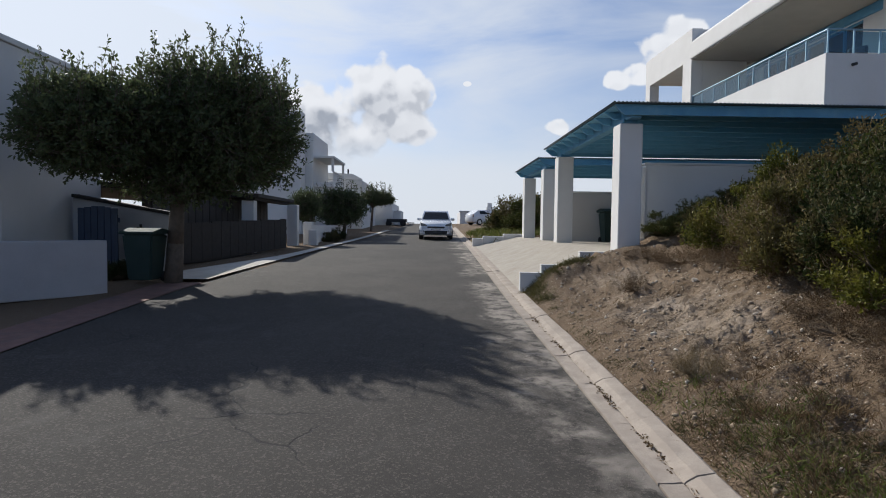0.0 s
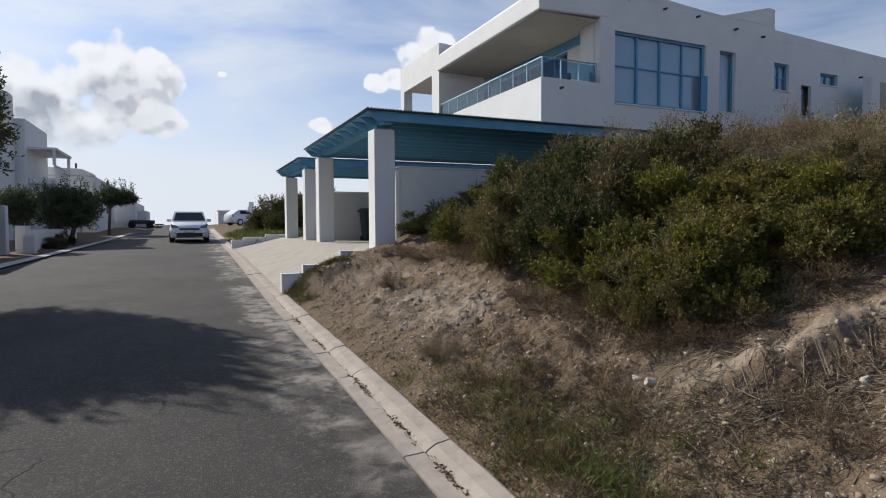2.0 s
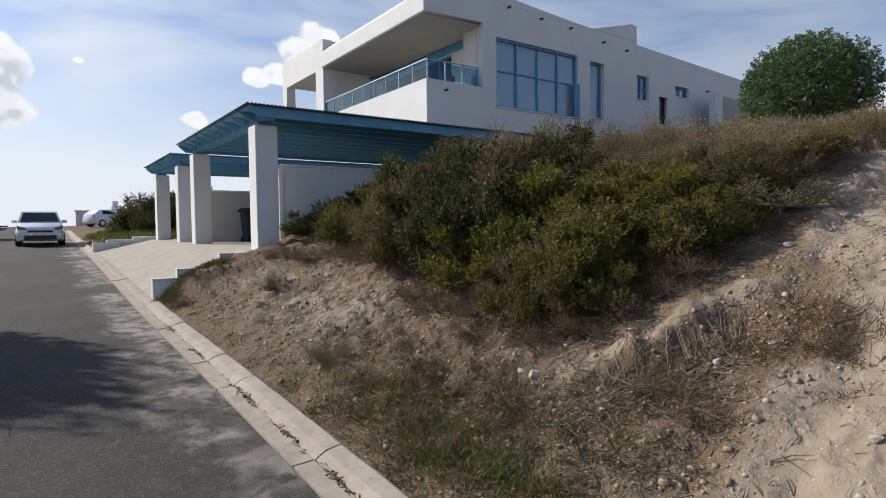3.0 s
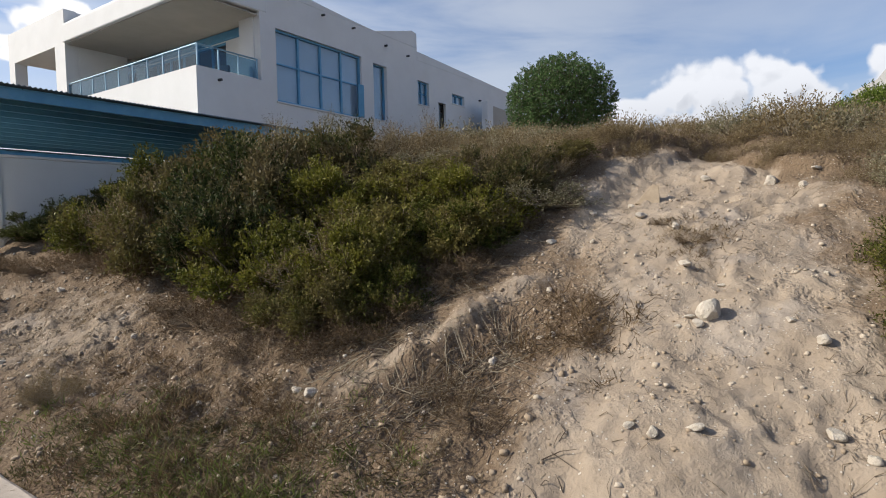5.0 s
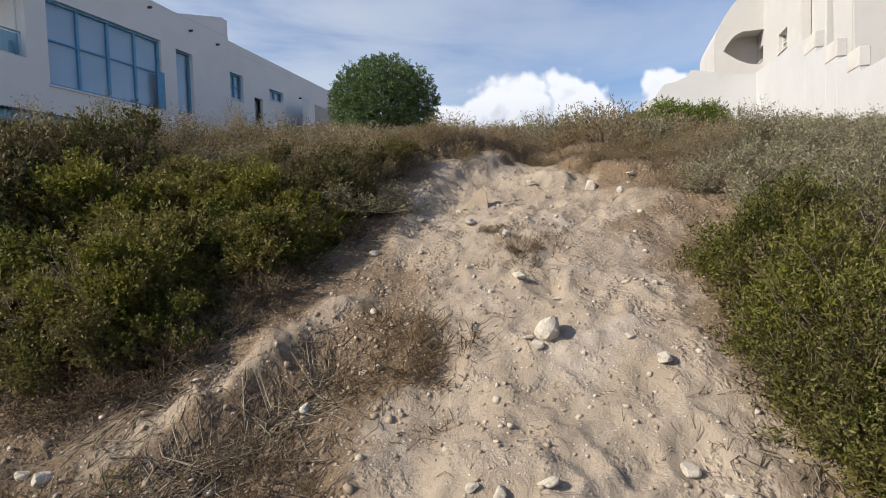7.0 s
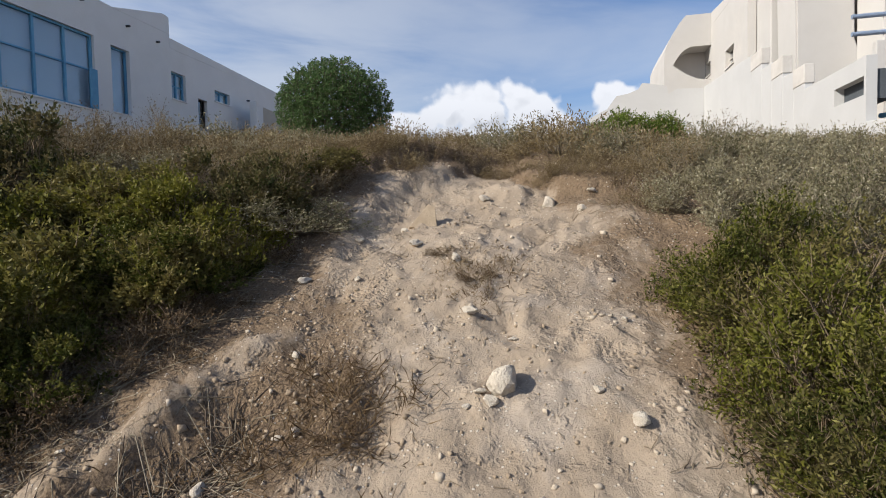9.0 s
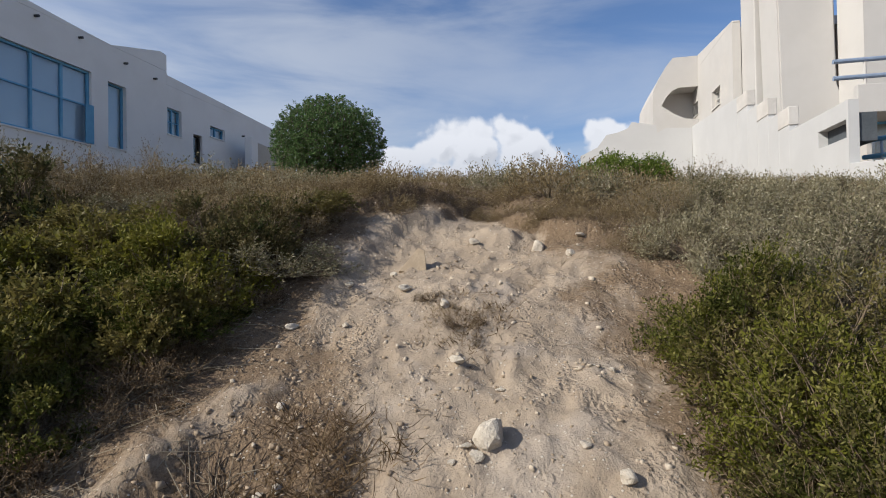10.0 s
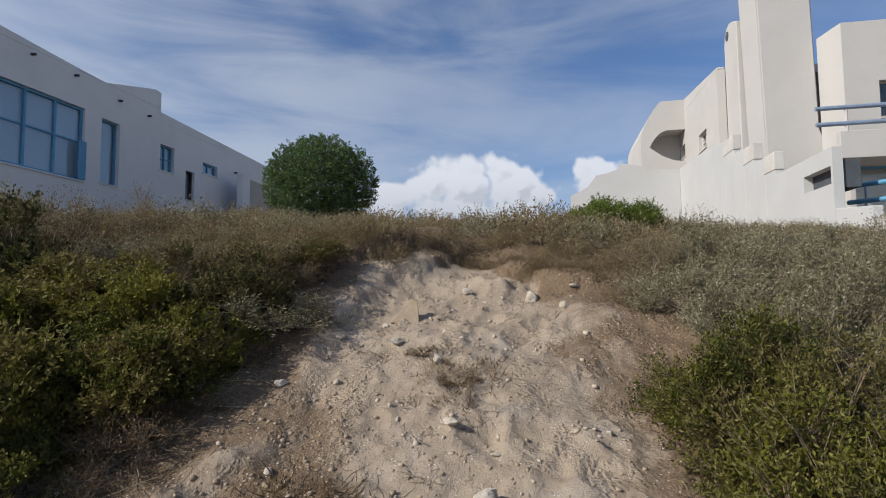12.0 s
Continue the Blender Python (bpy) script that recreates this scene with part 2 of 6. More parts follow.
CARPAINT = mat("white car paint", (0.78, 0.79, 0.80), (0.76, 0.77, 0.78), 0.25, 2, 200, 0.0, grain=0.02)
CHROME = mat("dull chrome", (0.60, 0.62, 0.64), (0.5, 0.52, 0.54), 0.3, 5, 90, 0.02, metal=0.9)
BLACKTRIM = mat("black trim", (0.02, 0.02, 0.022), (0.03, 0.03, 0.032), 0.5, 5, 90, 0.05)
LAMPGLASS = mat("headlight lens", (0.55, 0.58, 0.62), (0.45, 0.48, 0.52), 0.15, 20, 90, 0.05, metal=0.4)
BRICKPAVE = mat("red-brown paving", (0.24, 0.13, 0.10), (0.18, 0.10, 0.08), 0.9, 6, 90, 0.4, stain=(0.12, 0.10, 0.09), stain_amt=0.6)
LAWN = leaf_mat("grass blades", (0.11, 0.13, 0.03), (0.16, 0.16, 0.05), (0.22, 0.20, 0.08))
GREYBLUE = mat("grey-blue pole paint", (0.22, 0.28, 0.38), (0.18, 0.23, 0.31), 0.5, 4, 80, 0.1)
LEAF_TREE = leaf_mat("dark tree leaves", (0.080, 0.100, 0.050), (0.105, 0.130, 0.060), (0.15, 0.175, 0.08), 0.38, 0.5)
LEAF_ROUND = leaf_mat("round tree leaves", (0.08, 0.14, 0.045), (0.12, 0.19, 0.06), (0.22, 0.29, 0.13), 0.25, 0.45)
LEAF_BRIGHT = leaf_mat("bright shrub leaves", (0.09, 0.13, 0.020), (0.15, 0.20, 0.03), (0.24, 0.28, 0.07), 0.35, 0.5)
LEAF_OLIVE = leaf_mat("olive shrub leaves", (0.068, 0.078, 0.013), (0.152, 0.147, 0.022), (0.24, 0.225, 0.065), 0.33, 0.55, 1.6, 0.55)
LEAF_NEAR = leaf_mat("near shrub leaves", (0.046, 0.054, 0.010), (0.125, 0.126, 0.018), (0.25, 0.23, 0.08), 0.3, 0.6, 1.8, 0.5)
LEAF_DARK = leaf_mat("dark shrub leaves", (0.031, 0.044, 0.013), (0.065, 0.076, 0.018), (0.14, 0.13, 0.055), 0.3, 0.6, 1.6, 0.7)
LEAF_DRY = leaf_mat("dry scrub leaves", (0.145, 0.103, 0.052), (0.225, 0.168, 0.088), (0.40, 0.33, 0.20), 0.3, 0.8)
LEAF_GREY = leaf_mat("grey-green scrub leaves", (0.16, 0.145, 0.080), (0.26, 0.23, 0.14), (0.46, 0.42, 0.30), 0.3, 0.8)
LEAF_DEAD = leaf_mat("dead brown leaves", (0.085, 0.055, 0.030), (0.135, 0.09, 0.05), (0.23, 0.17, 0.10), 0.2, 0.9)
GRASS_GREEN = leaf_mat("green grass", (0.11, 0.14, 0.03), (0.16, 0.185, 0.045), (0.25, 0.22, 0.11), 0.35)
VERGE = leaf_mat("low olive verge growth", (0.075, 0.072, 0.026), (0.115, 0.105, 0.040), (0.19, 0.16, 0.08), 0.25)
GRASS_BROWN = leaf_mat("brown dry grass", (0.12, 0.078, 0.040), (0.17, 0.115, 0.062), (0.26, 0.19, 0.11), 0.25, 0.85)
GRASS_DRY = leaf_mat("dry grass", (0.22, 0.16, 0.095), (0.28, 0.21, 0.13), (0.34, 0.28, 0.19), 0.3, 0.85)


def asphalt():
    m = bpy.data.materials.new("worn asphalt")
    m.use_nodes = True
    n = Nodes(m.node_tree)
    pos = n.add("ShaderNodeTexCoord").outputs["Object"]
    sx = n.add("ShaderNodeSeparateXYZ", i0=pos)
    big = n.ramp(n.noise(pos, 0.45, 6.0, 0.65, 0.4), 0.36, 0.66)
    chip = n.add("ShaderNodeTexVoronoi", Vector=pos, Scale=72.0)
    grit = n.noise(pos, 160.0, 3.0, 0.7)
    col = n.mix(big, (0.042, 0.0365, 0.031), (0.062, 0.054, 0.0455))
    col = n.mix(n.ramp(n.noise(pos, 1.9, 7.0, 0.7, 0.6), 0.52, 0.70, 0.0, 0.5), col, (0.088, 0.081, 0.072))
    chipcol = n.add("ShaderNodeSeparateColor", i0=chip.outputs["Color"]).outputs[0]
    col = n.mix(n.ramp(chipcol, 0.68, 1.0, 0.0, 0.42), col, (0.18, 0.158, 0.132))
    col = n.mix(n.ramp(grit, 0.52, 0.30, 0.0, 0.7), col, (0.028, 0.027, 0.026))
    # wind-blown sand and lime dust along the gutter, ragged in outline
    edge = n.math("MULTIPLY_ADD", n.math("SUBTRACT", n.noise(pos, 1.3, 8.0, 0.68, 0.4), 0.5), 1.7, sx.outputs[0])
    dust = n.ramp(edge, 0.42, 0.88)
    dust = n.math("MULTIPLY", n.math("MULTIPLY", dust, n.ramp(n.noise(pos, 5.0, 7.0, 0.62, 0.3), 0.34, 0.58)), n.ramp(n.noise(pos, 0.75, 4.0, 0.6, 0.4), 0.40, 0.56, 0.12, 1.0))
    col = n.mix(n.math("MULTIPLY", dust, 0.88), col, (0.36, 0.315, 0.265))
    # hairline cracks
    warp = n.add("ShaderNodeVectorMath", {"operation": "MULTIPLY_ADD"}, i0=n.add("ShaderNodeTexNoise", Vector=pos, Scale=2.0, Detail=5.0).outputs[1], i1=(0.7, 0.7, 0.0), i2=pos).outputs[0]
    crack = n.add("ShaderNodeTexVoronoi", {"feature": "DISTANCE_TO_EDGE"}, Vector=warp, Scale=0.38)
    line = n.math("MULTIPLY", n.ramp(crack.outputs[0], 0.006, 0.001), n.ramp(n.noise(pos, 0.8, 2.0), 0.5, 0.6))
    col = n.mix(n.math("MULTIPLY", line, 0.8), col, (0.02, 0.02, 0.02))
    p = n.add("ShaderNodeBsdfPrincipled", Roughness=0.88)
    n.put(p, "Base Color", col)
    n.put(p, "Specular IOR Level", 0.3)
    h = n.math("SUBTRACT", n.math("MULTIPLY_ADD", chip.outputs[0], 0.6, grit), n.math("MULTIPLY", line, 1.5))
    n.put(p, "Normal", n.add("ShaderNodeBump", Strength=0.6, Distance=0.009, Height=h).outputs[0])
    n.add("ShaderNodeOutputMaterial", Surface=p.outputs[0])
    return m


def sand():
    """Sandy bank: pale trodden sand, brown litter and soil, crumbs and lumps."""
    m = bpy.data.materials.new("sandy soil")
    m.use_nodes = True
    n = Nodes(m.node_tree)
    pos = n.add("ShaderNodeTexCoord").outputs["Object"]
    litter = n.add("ShaderNodeAttribute", {"attribute_name": "litter"}).outputs["Fac"]
    soft = n.noise(pos, 2.2, 6.0, 0.6, 0.3)
    lump = n.noise(pos, 17.0, 6.0, 0.68, 0.3)
    crumb = n.noise(pos, 85.0, 5.0, 0.72)
    dot = n.add("ShaderNodeTexVoronoi", Vector=pos, Scale=46.0)
    clump = n.add("ShaderNodeTexVoronoi", {"feature": "SMOOTH_F1"}, Vector=n.add("ShaderNodeVectorMath", {"operation": "MULTIPLY_ADD"}, i0=n.add("ShaderNodeTexNoise", Vector=pos, Scale=30.0, Detail=3.0).outputs[1], i1=(0.05, 0.05, 0.05), i2=pos).outputs[0], Scale=34.0).outputs[0]
    broken = n.ramp(n.math("MULTIPLY_ADD", litter, 0.16, n.noise(pos, 4.0, 5.0, 0.6)), 0.54, 0.68)
    col = n.mix(n.ramp(soft, 0.36, 0.66), (0.355, 0.284, 0.211), (0.288, 0.227, 0.166))
    hue_patch = n.noise(pos, 1.3, 5.0, 0.6, 0.5)
    col = n.mix(n.math("MULTIPLY", n.ramp(hue_patch, 0.54, 0.70, 0.0, 0.9), litter), col, (0.38, 0.265, 0.160))
    col = n.mix(n.ramp(hue_patch, 0.46, 0.32, 0.0, 0.6), col, (0.36, 0.306, 0.252))
    col = n.mix(n.ramp(lump, 0.46, 0.28, 0.0, 0.6), col, (0.25, 0.195, 0.138))
    dirty = n.ramp(n.math("MULTIPLY_ADD", n.math("SUBTRACT", lump, 0.5), 0.9, n.math("MULTIPLY_ADD", n.math("SUBTRACT", soft, 0.5), 0.6, litter)), 0.30, 0.80)
    soil = n.mix(n.ramp(crumb, 0.35, 0.65), (0.125, 0.086, 0.055), (0.235, 0.168, 0.108))
    col = n.mix(dirty, col, soil)
    col = n.mix(n.ramp(crumb, 0.40, 0.26, 0.0, 0.6), col, (0.12, 0.088, 0.058))
    dcol = n.add("ShaderNodeSeparateColor", i0=dot.outputs["Color"]).outputs[0]
    pebble = n.math("MULTIPLY", n.ramp(dot.outputs[0], 0.34, 0.24), n.ramp(dcol, 0.84, 0.9))
    col = n.mix(n.math("MULTIPLY", pebble, 0.8), col, (0.58, 0.52, 0.44))
    crumbs_at = n.math("MULTIPLY", n.ramp(clump, 0.36, 0.16), n.math("MULTIPLY", broken, n.ramp(n.noise(pos, 60.0, 2.0), 0.45, 0.6)))
    col = n.mix(n.math("MULTIPLY", crumbs_at, 0.55), col, (0.20, 0.148, 0.098))
    p = n.add("ShaderNodeBsdfPrincipled", Roughness=0.95)
    n.put(p, "Base Color", col)
    n.put(p, "Specular IOR Level", 0.15)
    h = n.math("ADD", n.math("MULTIPLY_ADD", n.math("MULTIPLY", n.math("SUBTRACT", 0.6, clump), broken), 2.2, n.math("MULTIPLY", lump, 1.35)), n.math("MULTIPLY_ADD", crumb, n.math("MULTIPLY_ADD", litter, 0.6, 0.3), n.math("MULTIPLY", pebble, 0.6)))
    n.put(p, "Normal", n.add("ShaderNodeBump", Strength=0.75, Distance=0.022, Height=h).outputs[0])
    n.add("ShaderNodeOutputMaterial", Surface=p.outputs[0])
    return m


ASPHALT, SAND = asphalt(), sand()

# ---- mesh helpers ----


def np_mesh(name, v, quads=None, tris=None):
    """A mesh from arrays of vertices and faces."""
    me = bpy.data.meshes.new(name)
    v = np.asarray(v, np.float32)
    me.vertices.add(len(v))
    me.vertices.foreach_set("co", v.ravel())
    q = np.zeros((0, 4), np.int32) if quads is None else np.asarray(quads, np.int32)
    t = np.zeros((0, 3), np.int32) if tris is None else np.asarray(tris, np.int32)
    me.loops.add(q.size + t.size)
    me.loops.foreach_set("vertex_index", np.concatenate([q.ravel(), t.ravel()]))
    me.polygons.add(len(q) + len(t))
    me.polygons.foreach_set("loop_start", np.concatenate([np.arange(len(q)) * 4, len(q) * 4 + np.arange(len(t)) * 3]).astype(np.int32))
    me.update(calc_edges=True)
    return me


def part(name, bm, material, parent=None, label="", smooth=False):
    """Links a bmesh, a mesh or a list of boxes as one mesh object; a part stands in the world's coordinates."""
    if isinstance(bm, bmesh.types.BMesh):
        me = bpy.data.meshes.new(name)
        bm.to_mesh(me)
        bm.free()
    else:
        me = bm
    if smooth:
        me.polygons.foreach_set("use_smooth", [True] * len(me.polygons))
    me.materials.append(material)
    ob = new(name, me)
    if parent is not None:
        ob.parent = parent
        if parent.type == "EMPTY":
            ob.matrix_parent_inverse = Matrix.Translation(parent.location).inverted()
    if label:
        ob["label"] = label
    return ob


def thing(name, place, label, category, group="", kind=""):
    e = new(name)
    e.location = place
    e.empty_display_size = 0.2
    return tagged(e, label, category, group, kind)


def box(x0, x1, y0, y1, z0, z1, bevel=0.0, seg=2, bm=None):
    """A box between two corners, with rounded edges."""
    own = bmesh.new()
    r = bmesh.ops.create_cube(own, size=1.0)
    bmesh.ops.scale(own, vec=(x1 - x0, y1 - y0, z1 - z0), verts=own.verts)
    bmesh.ops.translate(own, vec=((x0 + x1) / 2, (y0 + y1) / 2, (z0 + z1) / 2), verts=own.verts)
    if bevel > 0:
        bmesh.ops.bevel(own, geom=own.edges[:], offset=bevel, segments=seg, profile=0.5, affect="EDGES")
    return join(bm, own)


def join(bm, own):
    if bm is None:
        return own
    me = bpy.data.meshes.new("tmp")
    own.to_mesh(me)
    own.free()
    bm.from_mesh(me)
    bpy.data.meshes.remove(me)
    return bm


def prism(points, axis, a, b, bevel=0.0, bm=None):
    """A polygon drawn in the plane across axis, from a to b along it."""
    own = bmesh.new()

    def at(p, d):
        return (d, p[0], p[1]) if axis == "x" else (p[0], d, p[1]) if axis == "y" else (p[0], p[1], d)
    low = [own.verts.new(at(p, a)) for p in points]
    top = [own.verts.new(at(p, b)) for p in points]
    own.faces.new(low)
    own.faces.new(top)
    k = len(points)
    for i in range(k):
        own.faces.new((low[i], low[(i + 1) % k], top[(i + 1) % k], top[i]))
    bmesh.ops.recalc_face_normals(own, faces=own.faces)
    if bevel > 0:
        bmesh.ops.bevel(own, geom=own.edges[:], offset=bevel, segments=2, profile=0.5, affect="EDGES")
    return join(bm, own)


def rod(p, q, r, seg=8, bm=None, r2=None):
    """A round bar from p to q."""
    own = bmesh.new()
    p, q = Vector(p), Vector(q)
    d = q - p
    bmesh.ops.create_cone(own, cap_ends=True, segments=seg, radius1=r, radius2=r if r2 is None else r2, depth=d.length)
    own.transform(Matrix.Translation((p + q) / 2) @ d.to_track_quat("Z", "Y").to_matrix().to_4x4())
    return join(bm, own)


def wall_with_holes(plane, at, thick, a0, a1, z0, z1, holes):
    """A wall across plane ('x' or 'y') of that thickness, cut into rectangles round its holes (a0, a1, z0, z1)."""
    cuts_a = sorted({a0, a1, *[h[0] for h in holes], *[h[1] for h in holes]})
    cuts_z = sorted({z0, z1, *[h[2] for h in holes], *[h[3] for h in holes]})
    bm = bmesh.new()
    solid = {}
    for i in range(len(cuts_a) - 1):
        for j in range(len(cuts_z) - 1):
            ca, cz = (cuts_a[i] + cuts_a[i + 1]) / 2, (cuts_z[j] + cuts_z[j + 1]) / 2
            solid[i, j] = not any(h[0] < ca < h[1] and h[2] < cz < h[3] for h in holes)

    def v(a, z, d):
        return (at + d, a, z) if plane == "x" else (a, at + d, z)
    for (i, j), on in solid.items():
        if not on:
            continue
        A0, A1, Z0, Z1 = cuts_a[i], cuts_a[i + 1], cuts_z[j], cuts_z[j + 1]
        for d in (0.0, thick):
            bm.faces.new([bm.verts.new(v(a, z, d)) for a, z in ((A0, Z0), (A1, Z0), (A1, Z1), (A0, Z1))])
        for di, dj, (p, q) in ((-1, 0, ((A0, Z0), (A0, Z1))), (1, 0, ((A1, Z0), (A1, Z1))), (0, -1, ((A0, Z0), (A1, Z0))), (0, 1, ((A0, Z1), (A1, Z1)))):
            if not solid.get((i + di, j + dj), False):
                bm.faces.new([bm.verts.new(v(*p, 0)), bm.verts.new(v(*q, 0)), bm.verts.new(v(*q, thick)), bm.verts.new(v(*p, thick))])
    bmesh.ops.remove_doubles(bm, verts=bm.verts, dist=0.0005)
    bmesh.ops.recalc_face_normals(bm, faces=bm.faces)
    return bm


def vnoise(x, y, seed=0):
    """Smooth value noise on arrays, about -1 to 1."""
    xi, yi = np.floor(x).astype(np.int64), np.floor(y).astype(np.int64)
    fx, fy = x - xi, y - yi
    fx, fy = fx * fx * (3 - 2 * fx), fy * fy * (3 - 2 * fy)

    def h(a, b):
        n = (a * 374761393 + b * 668265263 + seed * 974634777) & 0x7FFFFFFF
        n = ((n ^ (n >> 13)) * 1274126177) & 0x7FFFFFFF
        return ((n ^ (n >> 16)) & 0xFFFF) / 32767.5 - 1
    return (h(xi, yi) * (1 - fx) + h(xi + 1, yi) * fx) * (1 - fy) + (h(xi, yi + 1) * (1 - fx) + h(xi + 1, yi + 1) * fx) * fy


def fbm(x, y, octaves=4, seed=0):
    t, amp = 0.0, 1.0
    for k in range(octaves):
        t = t + amp * vnoise(x * 2 ** k, y * 2 ** k, seed + k)
        amp *= 0.5
    return t


# ---- ground ----
ROAD_Y = (-200, -30, 0, 10, 20, 28.4, 45, 60, 80, 120, 200)
ROAD_Z = (-6, -1.3, -0.08, 0.37, 0.68, 0.84, 1.35, 1.7, 1.8, 1.0, -3)
EDGE_Y = (-200, 0, 2.6, 5, 10, 20, 45, 200)
EDGE_R = (1.0, 1.13, 1.14, 1.11, 1.045, 1.15, 1.36, 2.0)
EDGE_L = (-5.0, -4.9, -4.9, -4.95, -5.0, -4.25, -2.9, -2.2)
RISE_U = (0, 1.3, 2.0, 2.6, 3.5, 4.6, 5.5, 8, 12, 20, 40, 80, 300)
RISE_Z = (0.10, 0.45, 0.75, 1.05, 1.4, 1.9, 2.3, 2.85, 3.4, 4.3, 6, 8, 12)
KERB_W = 0.385


def smooth_profile(t, xs, ys, r=1.2):
    return sum(np.interp(t + d, xs, ys) for d in (-r, -r / 2, 0, r / 2, r)) / 5


def road_z(y):
    return smooth_profile(np.asarray(y, float), ROAD_Y, ROAD_Z, 3.0)


def edge_r(y):
    return smooth_profile(np.asarray(y, float), EDGE_Y, EDGE_R, 1.5)


def edge_l(y):
    return smooth_profile(np.asarray(y, float), EDGE_Y, EDGE_L, 1.5)


def step(t, a, b):
    s = np.clip((t - a) / (b - a), 0, 1)
    return s * s * (3 - 2 * s)


def path_line(x):
    """Middle of the trodden sand way up the bank."""
    return np.interp(x, (1.6, 3.2, 4.4, 5.5, 6.6, 7.4, 9), (-0.35, -0.22, 0.1, 0.35, 0.45, 0.35, 0.3))


def path_half(x):
    return np.interp(x, (1.6, 3.2, 4.4, 5.5, 6.6, 7.2, 7.8, 8.6), (1.3, 1.10, 1.05, 1.0, 0.98, 0.8, 0.42, 0.3))


dent_rng = random.Random(77)
DENTS = []
for _ in range(120):
    dent_x = dent_rng.uniform(2.5, 7.4)
    DENTS.append((dent_x, float(path_line(dent_x)) + dent_rng.gauss(-0.15, 0.46), dent_rng.uniform(0.08, 0.18), dent_rng.uniform(0.009, 0.027)))


def berm_line(x):
    """Crest of the sand heaped along the thicket's side of the way."""
    return np.interp(x, (2.7, 3.1, 3.5, 3.9, 4.6, 5.6), (2.25, 1.98, 1.73, 1.52, 1.30, 1.20))


def lip_line(y):
    """Torn turf edge round the head of the way."""
    return np.interp(y, (-1.5, -0.8, -0.3, 0.1, 0.5, 1.1, 1.8, 2.6), (7.0, 6.9, 7.05, 7.6, 7.85, 7.7, 6.85, 6.7))


def ground_z(x, y, rough=True):
    x, y = np.asarray(x, float), np.asarray(y, float)
    rz = road_z(y)
    u = x - (edge_r(y) + KERB_W)
    z = rz + np.interp(x - 1.62, RISE_U, RISE_Z) * step(u + 0.07 * fbm(x * 2.7, y * 2.7, 4, 19), -0.05, 0.20)
    bank = step(u, 0.05, 0.8)
    d = (y - path_line(x)) / path_half(x)
    inside = np.exp(-d ** 4)
    z = z - 0.10 * inside * bank * step(x, 5.6, 6.6) * step(x, 9.5, 7.6)
    if rough:
        z = z + 0.26 * np.exp(-((y - 9.75) / 0.75) ** 2) * step(u, 0.1, 0.5) * step(x, 4.5, 3.2)
        near = bank * np.exp(-((x - 4) / 9.0) ** 2)
        z = z + near * (0.05 * step(y, 1.7, 2.8) * np.abs(fbm(x * 3.4, y * 3.4, 5, 61)) + 0.055 * fbm(x * 1.3, y * 1.3, 4, 3) + 0.024 * fbm(x * 4.6, y * 4.6, 4, 9) * (1.0 - 0.25 * inside + 0.5 * step(y, 1.8, 3.0)) + 0.008 * fbm(x * 14, y * 14, 3, 17) * (1.3 - 0.5 * inside + 0.9 * step(y, 1.8, 3.0)))
        # ridge of heaped sand along the left side of the way, scarp at its head
        for fx, fy, fr, fd in DENTS:
            q = ((x - fx) ** 2 + (y - fy) ** 2 * 1.4) / fr ** 2
            z = z + bank * fd * (-np.exp(-q) + 0.55 * np.exp(-((np.sqrt(q + 1e-9) - 1.25) / 0.35) ** 2))
        side = step(d, 0.86, 1.02) * step(x, 4.3, 5.2) * step(x, 9.0, 7.2)
        z = z + 0.04 * side
        z = z + 0.07 * step(d + 0.16 * fbm(x * 4.0, y * 4.0, 3, 15), 0.72, 0.95) * step(x, 5.9, 6.5) * step(x, 9.5, 7.8)
        z = z + 0.09 * np.exp(-((x - 7.1) / 0.28) ** 2) * step(y, -0.06, 0.06) * step(y, 0.62, 0.30)
        across = y - berm_line(x) + 0.07 * vnoise(x * 3.1, y * 0 + 3.0, 23)
        along = step(x, 2.7, 3.3) * step(x, 5.2, 3.9)
        z = z + along * ((0.07 + 0.05 * fbm(x * 5.0, y * 5.0, 3, 29)) * np.exp(-(across / np.where(across < 0, 0.15, 0.34)) ** 2) - 0.06 * np.exp(-((across + 0.33) / 0.18) ** 2) * step(x, 4.3, 3.9))
        # fan of loose sand at the foot of the way
        z = z + 0.14 * np.exp(-((x - 3.1) / 0.55) ** 2 - ((y + 0.05) / 0.6) ** 2)
        mouth = np.exp(-((y - 0.5) / 0.36) ** 4)
        lip_x = lip_line(y) + 0.13 * fbm(y * 3.3, x * 3.0, 3, 5)
        z = z + (0.15 - 0.07 * mouth + 0.11 * np.exp(-((y - 1.4) / 0.4) ** 2)) * step(x, lip_x, lip_x + 0.10 + 0.5 * mouth) * np.exp(-((y - 0.6) / 1.6) ** 2) * step(x, 12, 8.6)
    # the cut for the drive and the houses' yards
    lane = np.where(x < 3.7, 10.2, 11.35)
    cut = step(y, lane - 0.06, lane + 0.06) * step(u, -0.1, 0.1)
    yard = np.interp(x, (1.5, 2.0, 3.2, 9, 11, 60), (0, 0.1, 1.0, 1.0, 1.0, 1.0))
    yard = rz - 0.12 + (1.05 - rz) * yard
    z = z * (1 - cut) + yard * cut
    lawn = rz + np.interp(u, (0, 0.4, 1.2, 4, 12, 60), (0.05, 0.22, 0.45, 0.85, 1.2, 2.5)) * np.interp(y, (23, 26, 40, 50), (0.75, 1.0, 0.6, 0.15))
    past = step(y, 22.7, 23.0) * step(u, -0.1, 0.1)
    z = z * (1 - past) + lawn * past
